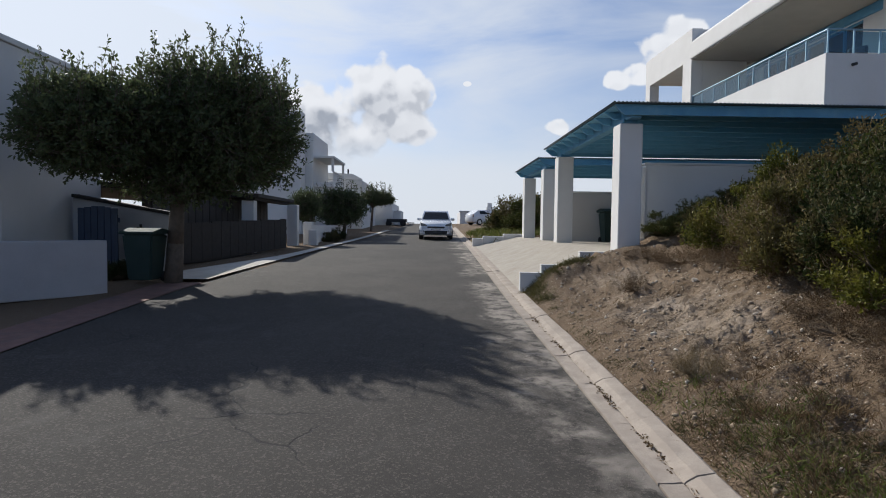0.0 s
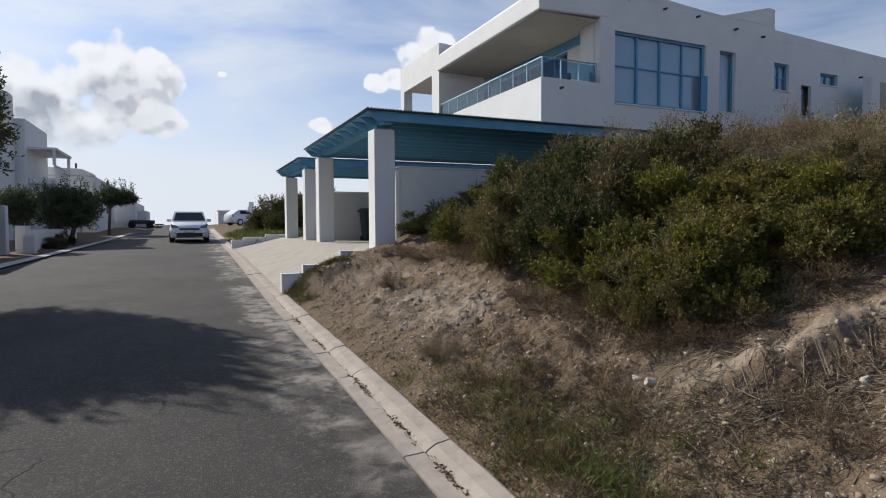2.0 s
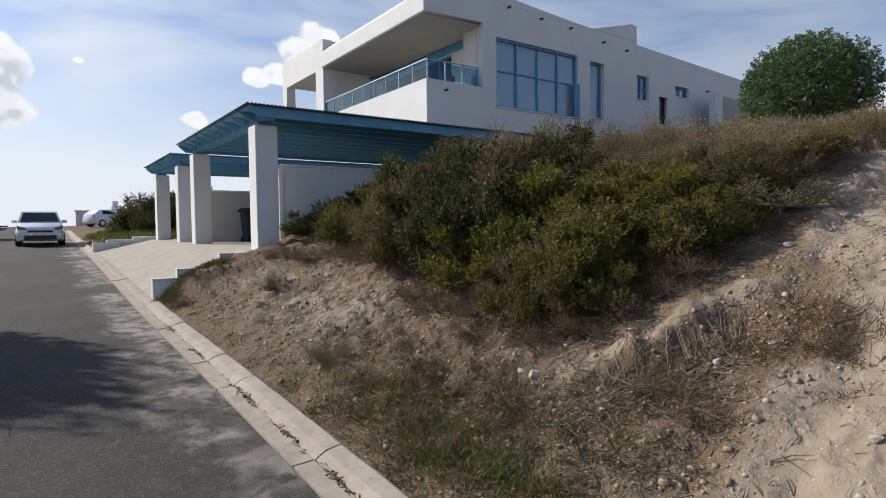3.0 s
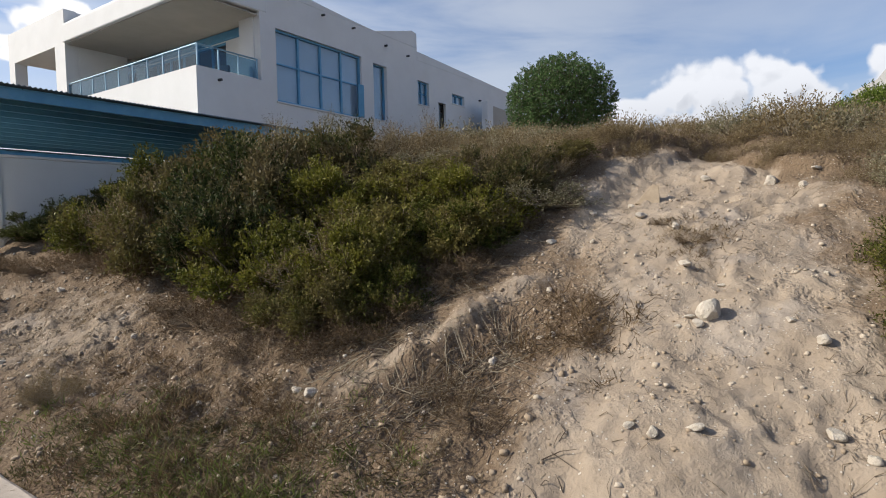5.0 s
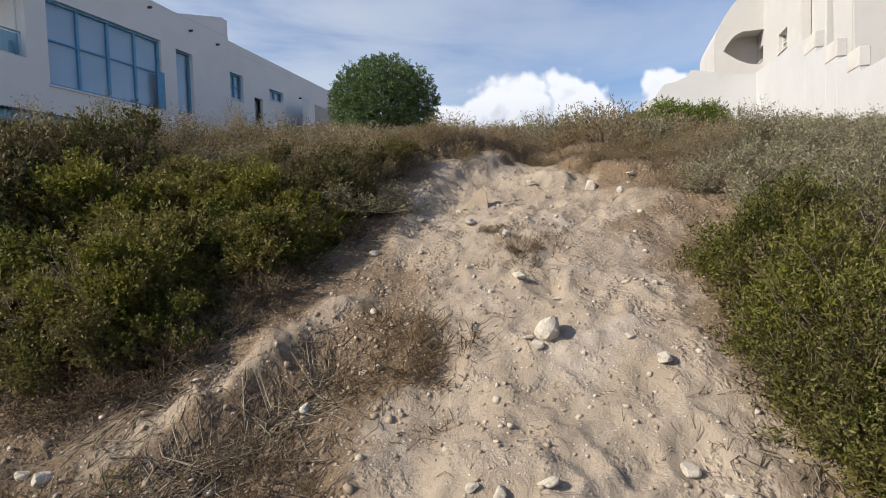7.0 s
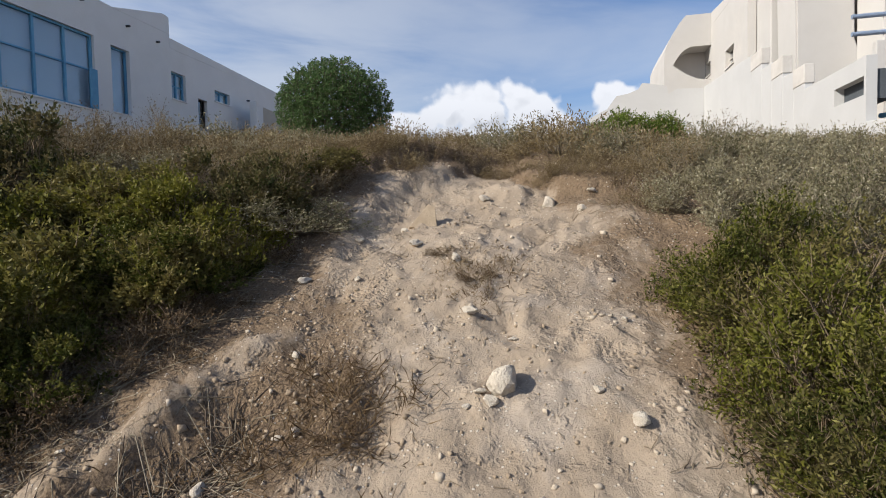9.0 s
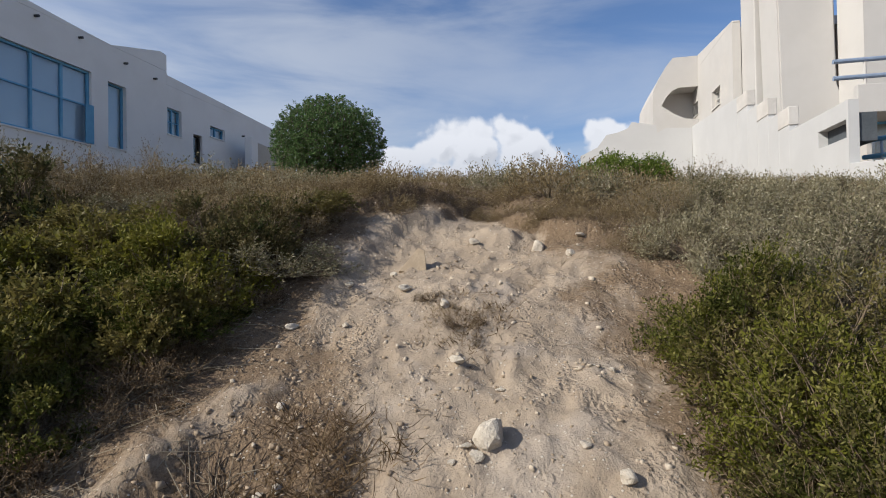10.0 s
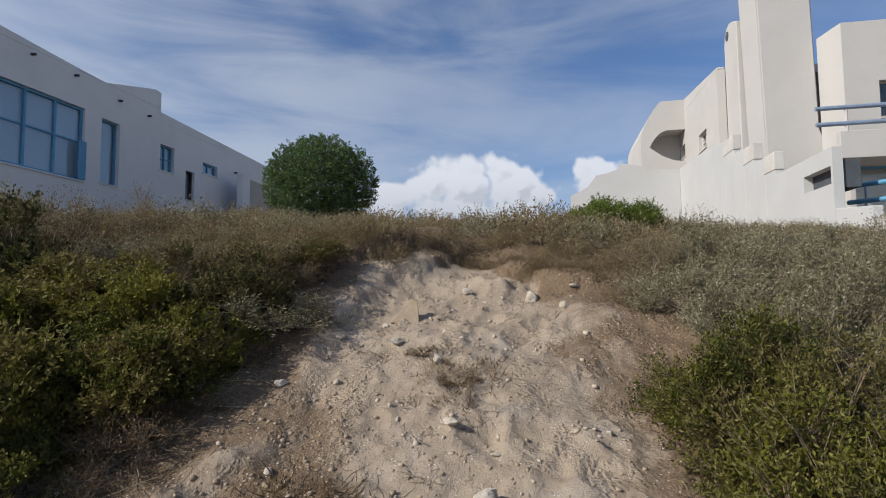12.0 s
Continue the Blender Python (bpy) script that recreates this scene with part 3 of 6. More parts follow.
    # left side: level with the pavement
    z = np.where(x < 0, rz + 0.03, z)
    under = step(x, edge_l(y) - 0.1, edge_l(y) + 0.1) * step(u, -0.06, -0.13)
    z = z - 0.12 * under
    far = step(np.hypot(x, y), 150, 700)
    return z * (1 - far) + far * -2.0


def litter_at(x, y):
    """How much brown litter and soil lies on the sand; also paints shade on berm and lip."""
    d = (y - path_line(x)) / path_half(x)
    d = np.where(d < 0, d * np.interp(x, (2.5, 3.6, 5.0), (1.15, 1.10, 0.95)), d * np.interp(x, (2.6, 3.2, 4.8, 5.4), (1.05, 1.28, 1.22, 1.0)))
    d = d + 0.22 * fbm(x * 2.2, y * 2.2, 3, 55)
    clean = np.exp(-np.abs(d) ** 4) * step(x + 0.3 * vnoise(x * 2, y * 2, 8), 1.7, 2.9) * step(x, 8.5, 8.0)
    ridge = np.exp(-((y - berm_line(x) - 0.04) / 0.20) ** 2) * step(x, 2.6, 3.3)
    roots = np.exp(-(((x - 3.35) / 0.5) ** 2 + ((y - berm_line(x) + 0.36) / 0.20) ** 2)) + 0.75 * np.exp(-(((x - 4.0) / 0.4) ** 2 + ((y - 0.75) / 0.25) ** 2)) + 0.85 * np.exp(-(((x - 4.3) / 0.75) ** 2 + ((y - 1.05) / 0.36) ** 2))
    # soil and litter past the lip, also painting the overhang's shade
    head = step(x + 0.20 * fbm(x * 2.5, y * 2.5, 3, 44) - lip_line(y), -0.12, 0.12) * step(x, 9.9, 8.8)
    face = np.exp(-(((x - 2.8) / 0.8) ** 2 + ((y - 6.8) / 2.8) ** 4)) * (0.30 + 0.25 * vnoise(x * 1.7, y * 1.7, 77))
    return np.clip(0.86 - 0.84 * clean - (0.42 + 0.2 * vnoise(x * 3, y * 3, 35)) * ridge + 0.55 * roots - face + 0.70 * head, 0, 1)


def spread(*spans):
    out = [np.arange(a, b, s) for a, b, s in spans]
    return np.concatenate(out)


gx = spread((-900, -200, 100), (-200, -40, 16), (-40, 0.9, 1.1), (0.9, 1.7, 0.1), (1.7, 2.8, 0.035), (2.8, 6.2, 0.021), (6.2, 9.0, 0.035), (9.0, 16, 0.22), (16, 44, 1.2), (44, 160, 12), (160, 1001, 120))
gy = spread((-900, -200, 100), (-200, -40, 16), (-40, -5, 1.0), (-5, -2.4, 0.12), (-2.4, -1.3, 0.04), (-1.3, 2.3, 0.021), (2.3, 7.0, 0.035), (7, 11.6, 0.12), (11.6, 40, 0.8), (40, 120, 5), (120, 1001, 80))
X, Y = np.meshgrid(gx, gy)
V = np.stack([X, Y, ground_z(X, Y)], -1).reshape(-1, 3)
nx, ny = len(gx), len(gy)
i0 = (np.arange(ny - 1)[:, None] * nx + np.arange(nx - 1)[None]).ravel()
me = np_mesh("ground", V, np.stack([i0, i0 + 1, i0 + nx + 1, i0 + nx], 1))
att = me.attributes.new("litter", "FLOAT", "POINT")
att.data.foreach_set("value", litter_at(X, Y).astype(np.float32).ravel())
ground = part("ground", me, SAND, smooth=True)
tagged(ground, "sandy bank and verge with brown plant litter", "ground", kind="structure")


def strip(name, material, ys, left, right, lift, nacross=2, crown=0.0):
    """A strip along the road between two edge lines."""
    ys = np.asarray(ys, float)
    f = np.linspace(0, 1, nacross)
    L, R = left(ys), right(ys)
    XX = L[:, None] + (R - L)[:, None] * f[None]
    ZZ = (road_z(ys) + lift(ys))[:, None] + crown * (1 - (2 * f - 1) ** 2)[None]
    v = np.stack([XX, np.repeat(ys[:, None], nacross, 1), ZZ], -1).reshape(-1, 3)
    k = (np.arange(len(ys) - 1)[:, None] * nacross + np.arange(nacross - 1)[None]).ravel()
    return part(name, np_mesh(name, v, np.stack([k, k + 1, k + nacross + 1, k + nacross], 1)), material, smooth=True)


road_ys = np.arange(-60, 130, 0.5)
road = strip("road", ASPHALT, road_ys, edge_l, edge_r, lambda y: 0 * y, 12, 0.03)
tagged(road, "worn grey asphalt road with dusty sandy edge", "road", kind="structure")

# kerb of separate cast lengths, dished on the road side and worn
kerb = thing("kerb", (1.3, 0, 0.0), "pale worn concrete kerb with dirty open joints", "kerb", kind="structure")
rng = random.Random(4)
ky = -9.0
while ky < 46:
    length = 0.98 + rng.uniform(-0.05, 0.05) if ky < 21 else 2.0
    ys = np.linspace(ky + 0.004, ky + length - 0.004, 5)
    prof = [(0.013, -0.10), (0.013, 0.008), (0.10, 0.008), (0.160, 0.012), (0.172, 0.002), (0.184, 0.018), (0.25, 0.055), (0.36, 0.075), (KERB_W, 0.06), (KERB_W, -0.10)]
    if 9.6 < ky < 22:
        prof = [(a, min(h, 0.03)) for a, h in prof]
    dz, dx, tilt = rng.uniform(-0.004, 0.004), rng.uniform(-0.004, 0.004), rng.uniform(-0.0015, 0.0015)
    v, q = [], []
    for i, yy in enumerate(ys):
        for a, h in prof:
            worn = 0.004 * float(vnoise(np.array(yy * 7.0), np.array(a * 19.0 + ky), 21))
            v.append((float(edge_r(yy)) + a + dx + worn, yy, float(road_z(yy)) + h + dz + tilt * (i - 2) + worn))
    m = len(prof)
    for i in range(4):
        for j in range(m - 1):
            q.append((i * m + j, (i + 1) * m + j, (i + 1) * m + j + 1, i * m + j + 1))
    me = bpy.data.meshes.new("kerb_stone")
    me.from_pydata(v, [], q + [tuple(range(m)), tuple(range(4 * m + m - 1, 4 * m - 1, -1))])
    part("kerb_stone", me, CONCRETE, kerb)
    ky += length

# left pavement, concrete apron
pave = strip("pavement", BRICKPAVE, np.arange(-12, 11.2, 0.5), lambda y: edge_l(y) - 3.2, lambda y: edge_l(y), lambda y: 0 * y + 0.012, 2)
tagged(pave, "red-brown brick pavement in the tree's shade", "pavement", kind="structure")
apron = strip("pavement_apron", APRON, np.arange(11.25, 40, 0.5), lambda y: edge_l(y) - np.interp(y, (11, 14, 17, 20, 40), (1.6, 1.0, 0.45, 0.35, 0.3)), lambda y: edge_l(y), lambda y: 0 * y + 0.05, 2)
tagged(apron, "sunlit pale concrete apron beside the road", "pavement", kind="structure")

# drive: paved slope from the kerb up to the carports
dys, dxs = np.linspace(10.24, 22.9, 40), np.array((0, 0.25, 0.6, 1.0, 1.4, 1.75, 3.0, 5.0, 8.5))
v = [(float(edge_r(y)) + KERB_W - 0.02 + d, y, float(road_z(y)) + 0.035 + (1.14 - float(road_z(y))) * float(np.interp(d, (0, 0.35, 1.08, 1.75, 9), (0, 0.22, 0.60, 1, 1)))) for y in dys for d in dxs]
k = (np.arange(39)[:, None] * 9 + np.arange(8)[None]).ravel()
drive = part("drive", np_mesh("drive", v, np.stack([k, k + 1, k + 10, k + 9], 1)), DRIVE, smooth=True)
tagged(drive, "pale gravel driveway sloping up to the carports", "driveway", kind="structure")

# ---- carports ----


def pillar(parent, x, y, w, d, z0, z1):
    p = part("pillar", box(x, x + w, y, y + d, z0, z1, 0.025, 3), PLASTER, parent)
    return p


def carport(y0, y1, zt, x0, x1, name_label):
    c = thing("carport", (x0 + 0.3, y0, 1.1), name_label, "carport", "blue-roofed carports")
    for yy in (y0, y1):
        pillar(c, x0, yy, 0.44, 0.45, 0.6, zt)
        part("pillar_cap", box(x0 + 0.08, x0 + 0.36, yy + 0.08, yy + 0.37, zt, zt + 0.10, 0.01), BLUE, c)
    # beam along the pillars, front and back
    part("beam", box(x0 + 0.12, x0 + 0.32, y0 - 0.25, y1 + 0.75, zt + 0.06, zt + 0.24, 0.012), BLUE, c)
    part("beam", box(x1 - 0.4, x1 - 0.2, y0 - 0.25, y1 + 0.75, zt + 0.02, zt + 0.20, 0.012), BLUE, c)
    # rafters across, their ends sawn at a slant
    n = max(5, int((y1 - y0 + 0.9) / 0.62))
    for i in range(n + 1):
        yy = y0 - 0.3 + (y1 + 0.8 - y0 + 0.25) * i / n
        zb = zt + 0.10 if i in (0, n) else zt + 0.13
        pts = [(x0 - 0.22, zt + 0.27), (x0 - 0.02, zb), (x1, zb), (x1, zt + 0.27)]
        part("fascia" if i in (0, n) else "rafter", prism(pts, "y", yy, yy + 0.06, 0.004), BLUE if i in (0, n) else BLUE_DARK, c)
    # lining boards under the sheet
    for i in range(8):
        a = x0 - 0.2 + (x1 - x0 + 0.2) * i / 8
        part("roof_board", box(a, a + (x1 - x0 + 0.2) / 8 - 0.012, y0 - 0.3, y1 + 0.8, zt + 0.272, zt + 0.29), BLUE_DARK, c)
    # corrugated sheet
    k = int((x1 - x0 + 0.5) / 0.019)
    xs = np.linspace(x0 - 0.27, x1 + 0.1, k)
    hz = zt + 0.315 + 0.014 * np.sin(np.arange(k) * math.pi / 2)
    vv = np.concatenate([np.stack([xs, np.full(k, yy), hz + o], 1) for yy, o in ((y0 - 0.42, 0), (y1 + 0.92, 0), (y1 + 0.92, -0.006), (y0 - 0.42, -0.006))])
    i = np.arange(k - 1)
    q = np.concatenate([np.stack([i + a * k, i + 1 + a * k, i + 1 + b * k, i + b * k], 1) for a, b in ((0, 1), (1, 2), (2, 3), (3, 0))])
    part("roof_sheet", np_mesh("roof_sheet", vv, q), SHEET, c)
    return c


carport(10.2, 15.5, 3.60, 3.28, 11.2, "white-pillared carport with blue timber and corrugated roof")
carport(17.9, 21.7, 3.50, 3.34, 11.2, "second white-pillared carport with blue timber roof")


def side_wall(x0, x1, y, z0, z1, label, m=PLASTER):
    w = thing("yard_wall", (x0, y, z0), label, "wall", "carport side walls")
    part("wall", box(x0, x1, y, y + 0.22, z0, z1, 0.015), m, w)
    part("coping", box(x0 - 0.02, x1 + 0.02, y - 0.02, y + 0.24, z1, z1 + 0.05, 0.015), PLASTER, w)
    part("end_pier", box(x0 - 0.10, x0 - 0.002, y - 0.05, y + 0.27, z0, z1 - 0.05, 0.012), PLASTER, w)


side_wall(4.16, 9.2, 11.2, 0.9, 2.93, "white plastered side wall of the carport")
side_wall(4.0, 9.2, 17.4, 0.9, 2.70, "buff plastered wall behind the first carport", CREAM)
side_wall(6.9, 9.2, 16.2, 0.9, 2.4, "low plastered wall behind the first carport")

# stepped retaining wall up the side of the drive
for i, (a, b, zt) in enumerate(((1.41, 1.81, 0.75), (1.81, 2.54, 0.905), (2.54, 3.22, 1.155))):
    w = thing("retaining_wall", (a, 10.2, 0.4), "low white stepped retaining wall beside the drive", "wall", "steps of the drive's edge wall")
    part("wall", box(a + 0.002, b - 0.002, 10.12, 10.27, 0.2, zt - 0.03, 0.01), PLASTER, w)
    part("coping", box(a, b - 0.004, 10.115, 10.275, zt - 0.028, zt, 0.008), PLASTER, w)

# ---- the house with the blue windows ----
HW = 16.54      # its long side, facing the bank
HF = 11.52      # its front, facing the road
house = thing("house", (HF, HW, 1.0), "white flat-roofed coastal house with blue windows and balcony", "house")


def window(parent, name, plane, at, a0, a1, z0, z1, cols, rows, frame_m, depth=0.16, bar=0.07, blind=BLIND, transom=None, facing=1):
    """A framed window set into its opening: frame, bars, panes, and what hangs behind."""
    def bx(A0, A1, Z0, Z1, d0, d1, bev=0.006):
        d0, d1 = sorted((at + d0 * facing, at + d1 * facing))
        return box(d0, d1, A0, A1, Z0, Z1, bev) if plane == "x" else box(A0, A1, d0, d1, Z0, Z1, bev)
    g = 0.003
    root = part(name, bx(a0 + g, a0 + bar, z0 + g, z1 - g, depth - 0.06, depth + 0.05), frame_m, parent)
    part("frame", bx(a1 - bar, a1 - g, z0 + g, z1 - g, depth - 0.06, depth + 0.05), frame_m, root)
    part("frame", bx(a0 + bar, a1 - bar, z1 - bar, z1 - g, depth - 0.06, depth + 0.05), frame_m, root)
    part("frame", bx(a0 + bar, a1 - bar, z0 + g, z0 + bar, depth - 0.06, depth + 0.05), frame_m, root)
    for i in range(1, cols):
        a = a0 + (a1 - a0) * i / cols
        part("mullion", bx(a - bar * 0.55, a + bar * 0.55, z0 + bar, z1 - bar, depth - 0.05, depth + 0.04), frame_m, root)
    zs = [z0 + bar] + ([transom] if transom else [z0 + (z1 - z0) * j / rows for j in range(1, rows)]) + [z1 - bar]
    for z in zs[1:-1]:
        part("transom", bx(a0 + bar, a1 - bar, z - bar * 0.35, z + bar * 0.35, depth - 0.035, depth + 0.03), frame_m, root)
    for i in range(cols):
        for j in range(len(zs) - 1):
            p = part("pane", bx(a0 + (a1 - a0) * i / cols + bar * 0.5, a0 + (a1 - a0) * (i + 1) / cols - bar * 0.5, zs[j], zs[j + 1], depth, depth + 0.006, 0), PANE, root)
            p.visible_shadow = False
    # sheet close behind the panes; the dark ones paint the room's shade
    if blind:
        part("blind", bx(a0 + 0.02, a1 - 0.02, z0 + 0.02, z1 - 0.02, depth + 0.10, depth + 0.115, 0), blind, root, "flat sheet behind the glass standing for a blind, door panel or shaded room")
    part("sill", bx(a0 - 0.04, a1 + 0.04, z0 - 0.06, z0 - g, -0.05, depth + 0.06), PLASTER if frame_m is BLUE else CREAM, root)
    return root


# side wall: balcony stretch, tall stretch, low rear stretch
SIDE_HOLES = [(14.86, 19.64, 6.30, 9.02), (20.44, 21.40, 6.40, 8.93), (23.86, 24.84, 7.62, 8.80), (27.05, 28.35, 8.15, 8.68), (25.70, 26.40, 6.6, 7.98)]
part("side_wall", wall_with_holes("y", HW, 0.32, 14.15, 23.84, 0.8, 10.36, SIDE_HOLES[:2]), PLASTER, house)
part("rear_wall", wall_with_holes("y", HW + 0.004, 0.32, 23.845, 36.0, 0.8, 9.78, SIDE_HOLES[2:]), PLASTER, house)
# parapet: dips and lifts in a soft curve, with rounded top
pts = [(14.15, 10.363), (23.84, 10.363)]
for i in range(25):
    t = 1 - i / 24
    xx = 14.15 + (23.84 - 14.15) * t
    zz = 10.40 + 0.38 * max(0.0, (20.6 - xx) / 6.4) ** 1.2 + 0.76 * max(0.0, min(1.0, (xx - 20.6) / 2.9)) - (0.0 if xx < 23.5 else 0.5 * (xx - 23.5) ** 2)
    pts.append((xx, zz))
part("parapet", prism(pts, "y", HW - 0.003, HW + 0.34, 0.02), PLASTER, house)
part("parapet", prism([(23.85, 9.783), (36.0, 9.783), (36.0, 9.80), (23.85, 10.22)], "y", HW, HW + 0.34, 0.004), PLASTER, house)
part("roof", box(14.2, 36, HW + 0.34, 31, 9.6, 9.88), PLASTER, house)
part("back_wall", box(35.7, 36, HW + 0.33, 31, 0.8, 9.58), PLASTER, house)
part("far_wall", box(14.2, 35.69, 30.7, 31, 0.8, 9.58), PLASTER, house)
# rounded white roof dome peeping over the parapet
dome = bmesh.new()
bmesh.ops.create_uvsphere(dome, u_segments=24, v_segments=12, radius=1.0)
bmesh.ops.scale(dome, vec=(0.7, 0.6, 0.5), verts=dome.verts)
bmesh.ops.translate(dome, vec=(21.3, 17.6, 10.25), verts=dome.verts)
part("roof_dome", dome, PLASTER, house, "small rounded white roof dome", smooth=True)
window(house, "picture_window", "y", HW, *SIDE_HOLES[0], 4, 2, BLUE, transom=7.75, bar=0.085)
window(house, "side_door", "y", HW, *SIDE_HOLES[1], 1, 1, BLUE, depth=0.22, bar=0.06)
window(house, "window", "y", HW, *SIDE_HOLES[2], 2, 2, BLUE, depth=0.2)
window(house, "window", "y", HW + 0.004, *SIDE_HOLES[3], 2, 1, BLUE, depth=0.2)
window(house, "rear_door", "y", HW + 0.004, *SIDE_HOLES[4], 1, 1, DARKWOOD, depth=0.2, blind=DARKWOOD)
# dark sliver of the half-open blue shutter
part("shutter", box(19.30, 19.66, HW - 0.09, HW - 0.045, 6.32, 7.75, 0.006), BLUE, house, "open blue timber shutter")
# drain spouts
for sx, sz in ((15.5, 10.28), (17.3, 10.17), (19.1, 10.12), (21.3, 9.90), (23.0, 9.80), (12.35, 6.62), (30.0, 8.75)):
    part("drain_spout", rod((sx, HW + 0.1, sz), (sx, HW - 0.16, sz - 0.02), 0.047, 10), BLACKTRIM, house, "stub of a drain spout")
# balcony: front and side parapets, floor, soffit slab, back wall with doors
part("balcony_wall", box(HF, HF + 0.24, HW, 25.6, 0.9, 6.95, 0.006), PLASTER, house)
part("balcony_wall", box(HF + 0.24, 14.15, HW, HW + 0.243, 0.9, 6.95), PLASTER, house)
part("balcony_floor", box(HF + 0.245, 14.6, HW + 0.25, 25.6, 6.05, 6.2), PLASTER, house)
roofp = [(HF - 0.1, 9.33), (HF - 0.1, 10.05), (HF + 0.25, 10.35), (14.5, 10.40), (14.5, 9.45)]
part("balcony_roof", prism(roofp, "y", HW - 0.02, 25.598, 0.05), PLASTER, house)
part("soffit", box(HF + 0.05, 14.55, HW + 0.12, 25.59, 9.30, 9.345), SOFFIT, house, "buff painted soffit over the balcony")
part("corner_column", box(14.10, 14.9, HW + 0.325, HW + 1.15, 6.2, 9.44, 0.02), PLASTER, house)
part("balcony_back_wall", wall_with_holes("x", 14.62, 0.25, HW + 1.16, 31, 6.2, 9.44, [(19.2, 25.2, 6.25, 8.95), (25.9, 29.8, 6.25, 8.95)]), PLASTER, house)
# dark sheets behind these doors stand in for the unlit room
window(house, "sliding_door", "x", 14.62, 19.2, 25.2, 6.25, 8.95, 6, 1, BLUE, depth=0.1, blind=INSIDE_SHADE)
window(house, "sliding_door", "x", 14.62, 25.9, 29.8, 6.25, 8.95, 4, 1, BLUE, depth=0.1, blind=INSIDE_SHADE)
part("door_head", box(14.50, 14.618, HW + 1.2, 30, 8.97, 9.28, 0.01), BLUE, house, "blue painted door head board")
# end block with its open frame
part("end_block", wall_with_holes("x", HF + 0.001, 0.5, 25.602, 31.2, 0.9, 10.75, [(26.5, 30.6, 6.95, 9.35)]), PLASTER, house)
part("end_block_side", box(HF + 0.505, 14.1, 25.605, 25.95, 6.2, 10.72, 0.03), PLASTER, house)
part("end_block_roof", box(HF + 0.505, 14.6, 25.96, 31.2, 9.5, 10.70, 0.03), PLASTER, house)
# glass balustrade
rail = part("balustrade", rod((HF + 0.1, HW + 0.08, 7.68), (HF + 0.1, 25.6, 7.68), 0.028, 8), RAIL, house, "pale metal rail with glass panels")
part("handrail", rod((HF + 0.1, HW + 0.08, 7.68), (14.05, HW + 0.08, 7.68), 0.028, 8), RAIL, rail)
posts = [(HF + 0.1, HW + 0.08 + 1.0 * i) for i in range(10)] + [(HF + 0.1 + 0.8 * i, HW + 0.08) for i in range(1, 4)]
for px, py in posts:
    part("rail_post", box(px - 0.022, px + 0.022, py - 0.022, py + 0.022, 6.94, 7.67, 0.004), RAIL, rail)
for i in range(9):
    g = part("glass_panel", box(HF + 0.096, HF + 0.104, HW + 0.12 + i, HW + 1.04 + i, 7.0, 7.62), RAILGLASS, rail)
    g.visible_shadow = False
for i in range(3):
    g = part("glass_panel", box(HF + 0.14 + 0.8 * i, HF + 0.86 + 0.8 * i, HW + 0.076, HW + 0.084, 7.0, 7.62), RAILGLASS, rail)
    g.visible_shadow = False
part("handrail", rod((HF + 0.3, 26.4, 7.62), (HF + 0.3, 30.6, 7.62), 0.03, 8), BLUE, rail)


def balcony_chair(x, y, z, turn, m, label):
    c = thing("balcony_chair", (x, y, z), label, "chair")
    for i in range(2):
        part("arm", box(x - 0.3, x + 0.3, y - 0.32 + 0.56 * i, y - 0.25 + 0.56 * i, z + 0.3, z + 0.62, 0.03), m, c)
    part("seat", box(x - 0.3, x + 0.3, y - 0.24, y + 0.23, z + 0.02, z + 0.45, 0.05), m, c)
    part("backrest", box(x + 0.22, x + 0.36, y - 0.28, y + 0.28, z + 0.46, z + 1.22, 0.05), m, c)
    c.rotation_euler.z = turn


balcony_chair(12.9, 17.3, 6.2, 0.5, BLACKTRIM, "dark woven chair on the balcony")
balcony_chair(13.75, 17.15, 6.2, -0.6, PLASTER, "white chair on the balcony")

yard = thing("yard_wall", (29, 15.3, 4), "low white yard wall with a buff sloping coping", "wall")
part("pier", box(28.65, 29.3, 15.2, 15.6, 3.0, 8.36, 0.03), PLASTER, yard)
part("wall", prism([(29.31, 3.0), (33.5, 3.0), (33.5, 8.1), (29.31, 8.22)], "y", 15.3, 15.5, 0.02), SOFFIT, yard)

# ---- the cream house across the bank ----
H2 = -8.0
house2 = thing("house", (23, H2, 4.0), "cream white stepped coastal house with chimneys and terrace", "house")
part("long_wall", wall_with_holes("y", -7.77, 0.32, 26.28, 35.0, 3.0, 11.2, [(28.15, 29.45, 8.45, 9.25), (32.15, 33.1, 8.95, 9.6)]), CREAM, house2)
window(house2, "window", "y", -7.45, 28.15, 29.45, 8.45, 9.25, 2, 2, CREAM, depth=0.2, facing=-1, blind=INSIDE_SHADE, bar=0.06)
window(house2, "window", "y", -7.45, 32.15, 33.1, 8.95, 9.6, 2, 1, CREAM, depth=0.2, facing=-1, blind=INSIDE_SHADE, bar=0.06)
part("parapet", prism([(26.28, 11.203), (32.03, 11.203), (32.03, 11.88), (26.28, 11.29)], "y", -7.77, -7.453, 0.03), CREAM, house2)
# bay with a carved loggia
part("bay_head", prism([(-8.6, 11.88), (-6.29, 11.84), (-6.0, 11.5), (-5.76, 11.13), (-5.45, 10.55), (-5.3, 10.16), (-5.27, 9.43), (-5.7, 9.43), (-5.78, 9.60), (-5.88, 9.77), (-6.05, 10.0), (-6.23, 10.17), (-6.51, 10.3), (-8.6, 10.33)], "x", 32.035, 37), CREAM, house2)
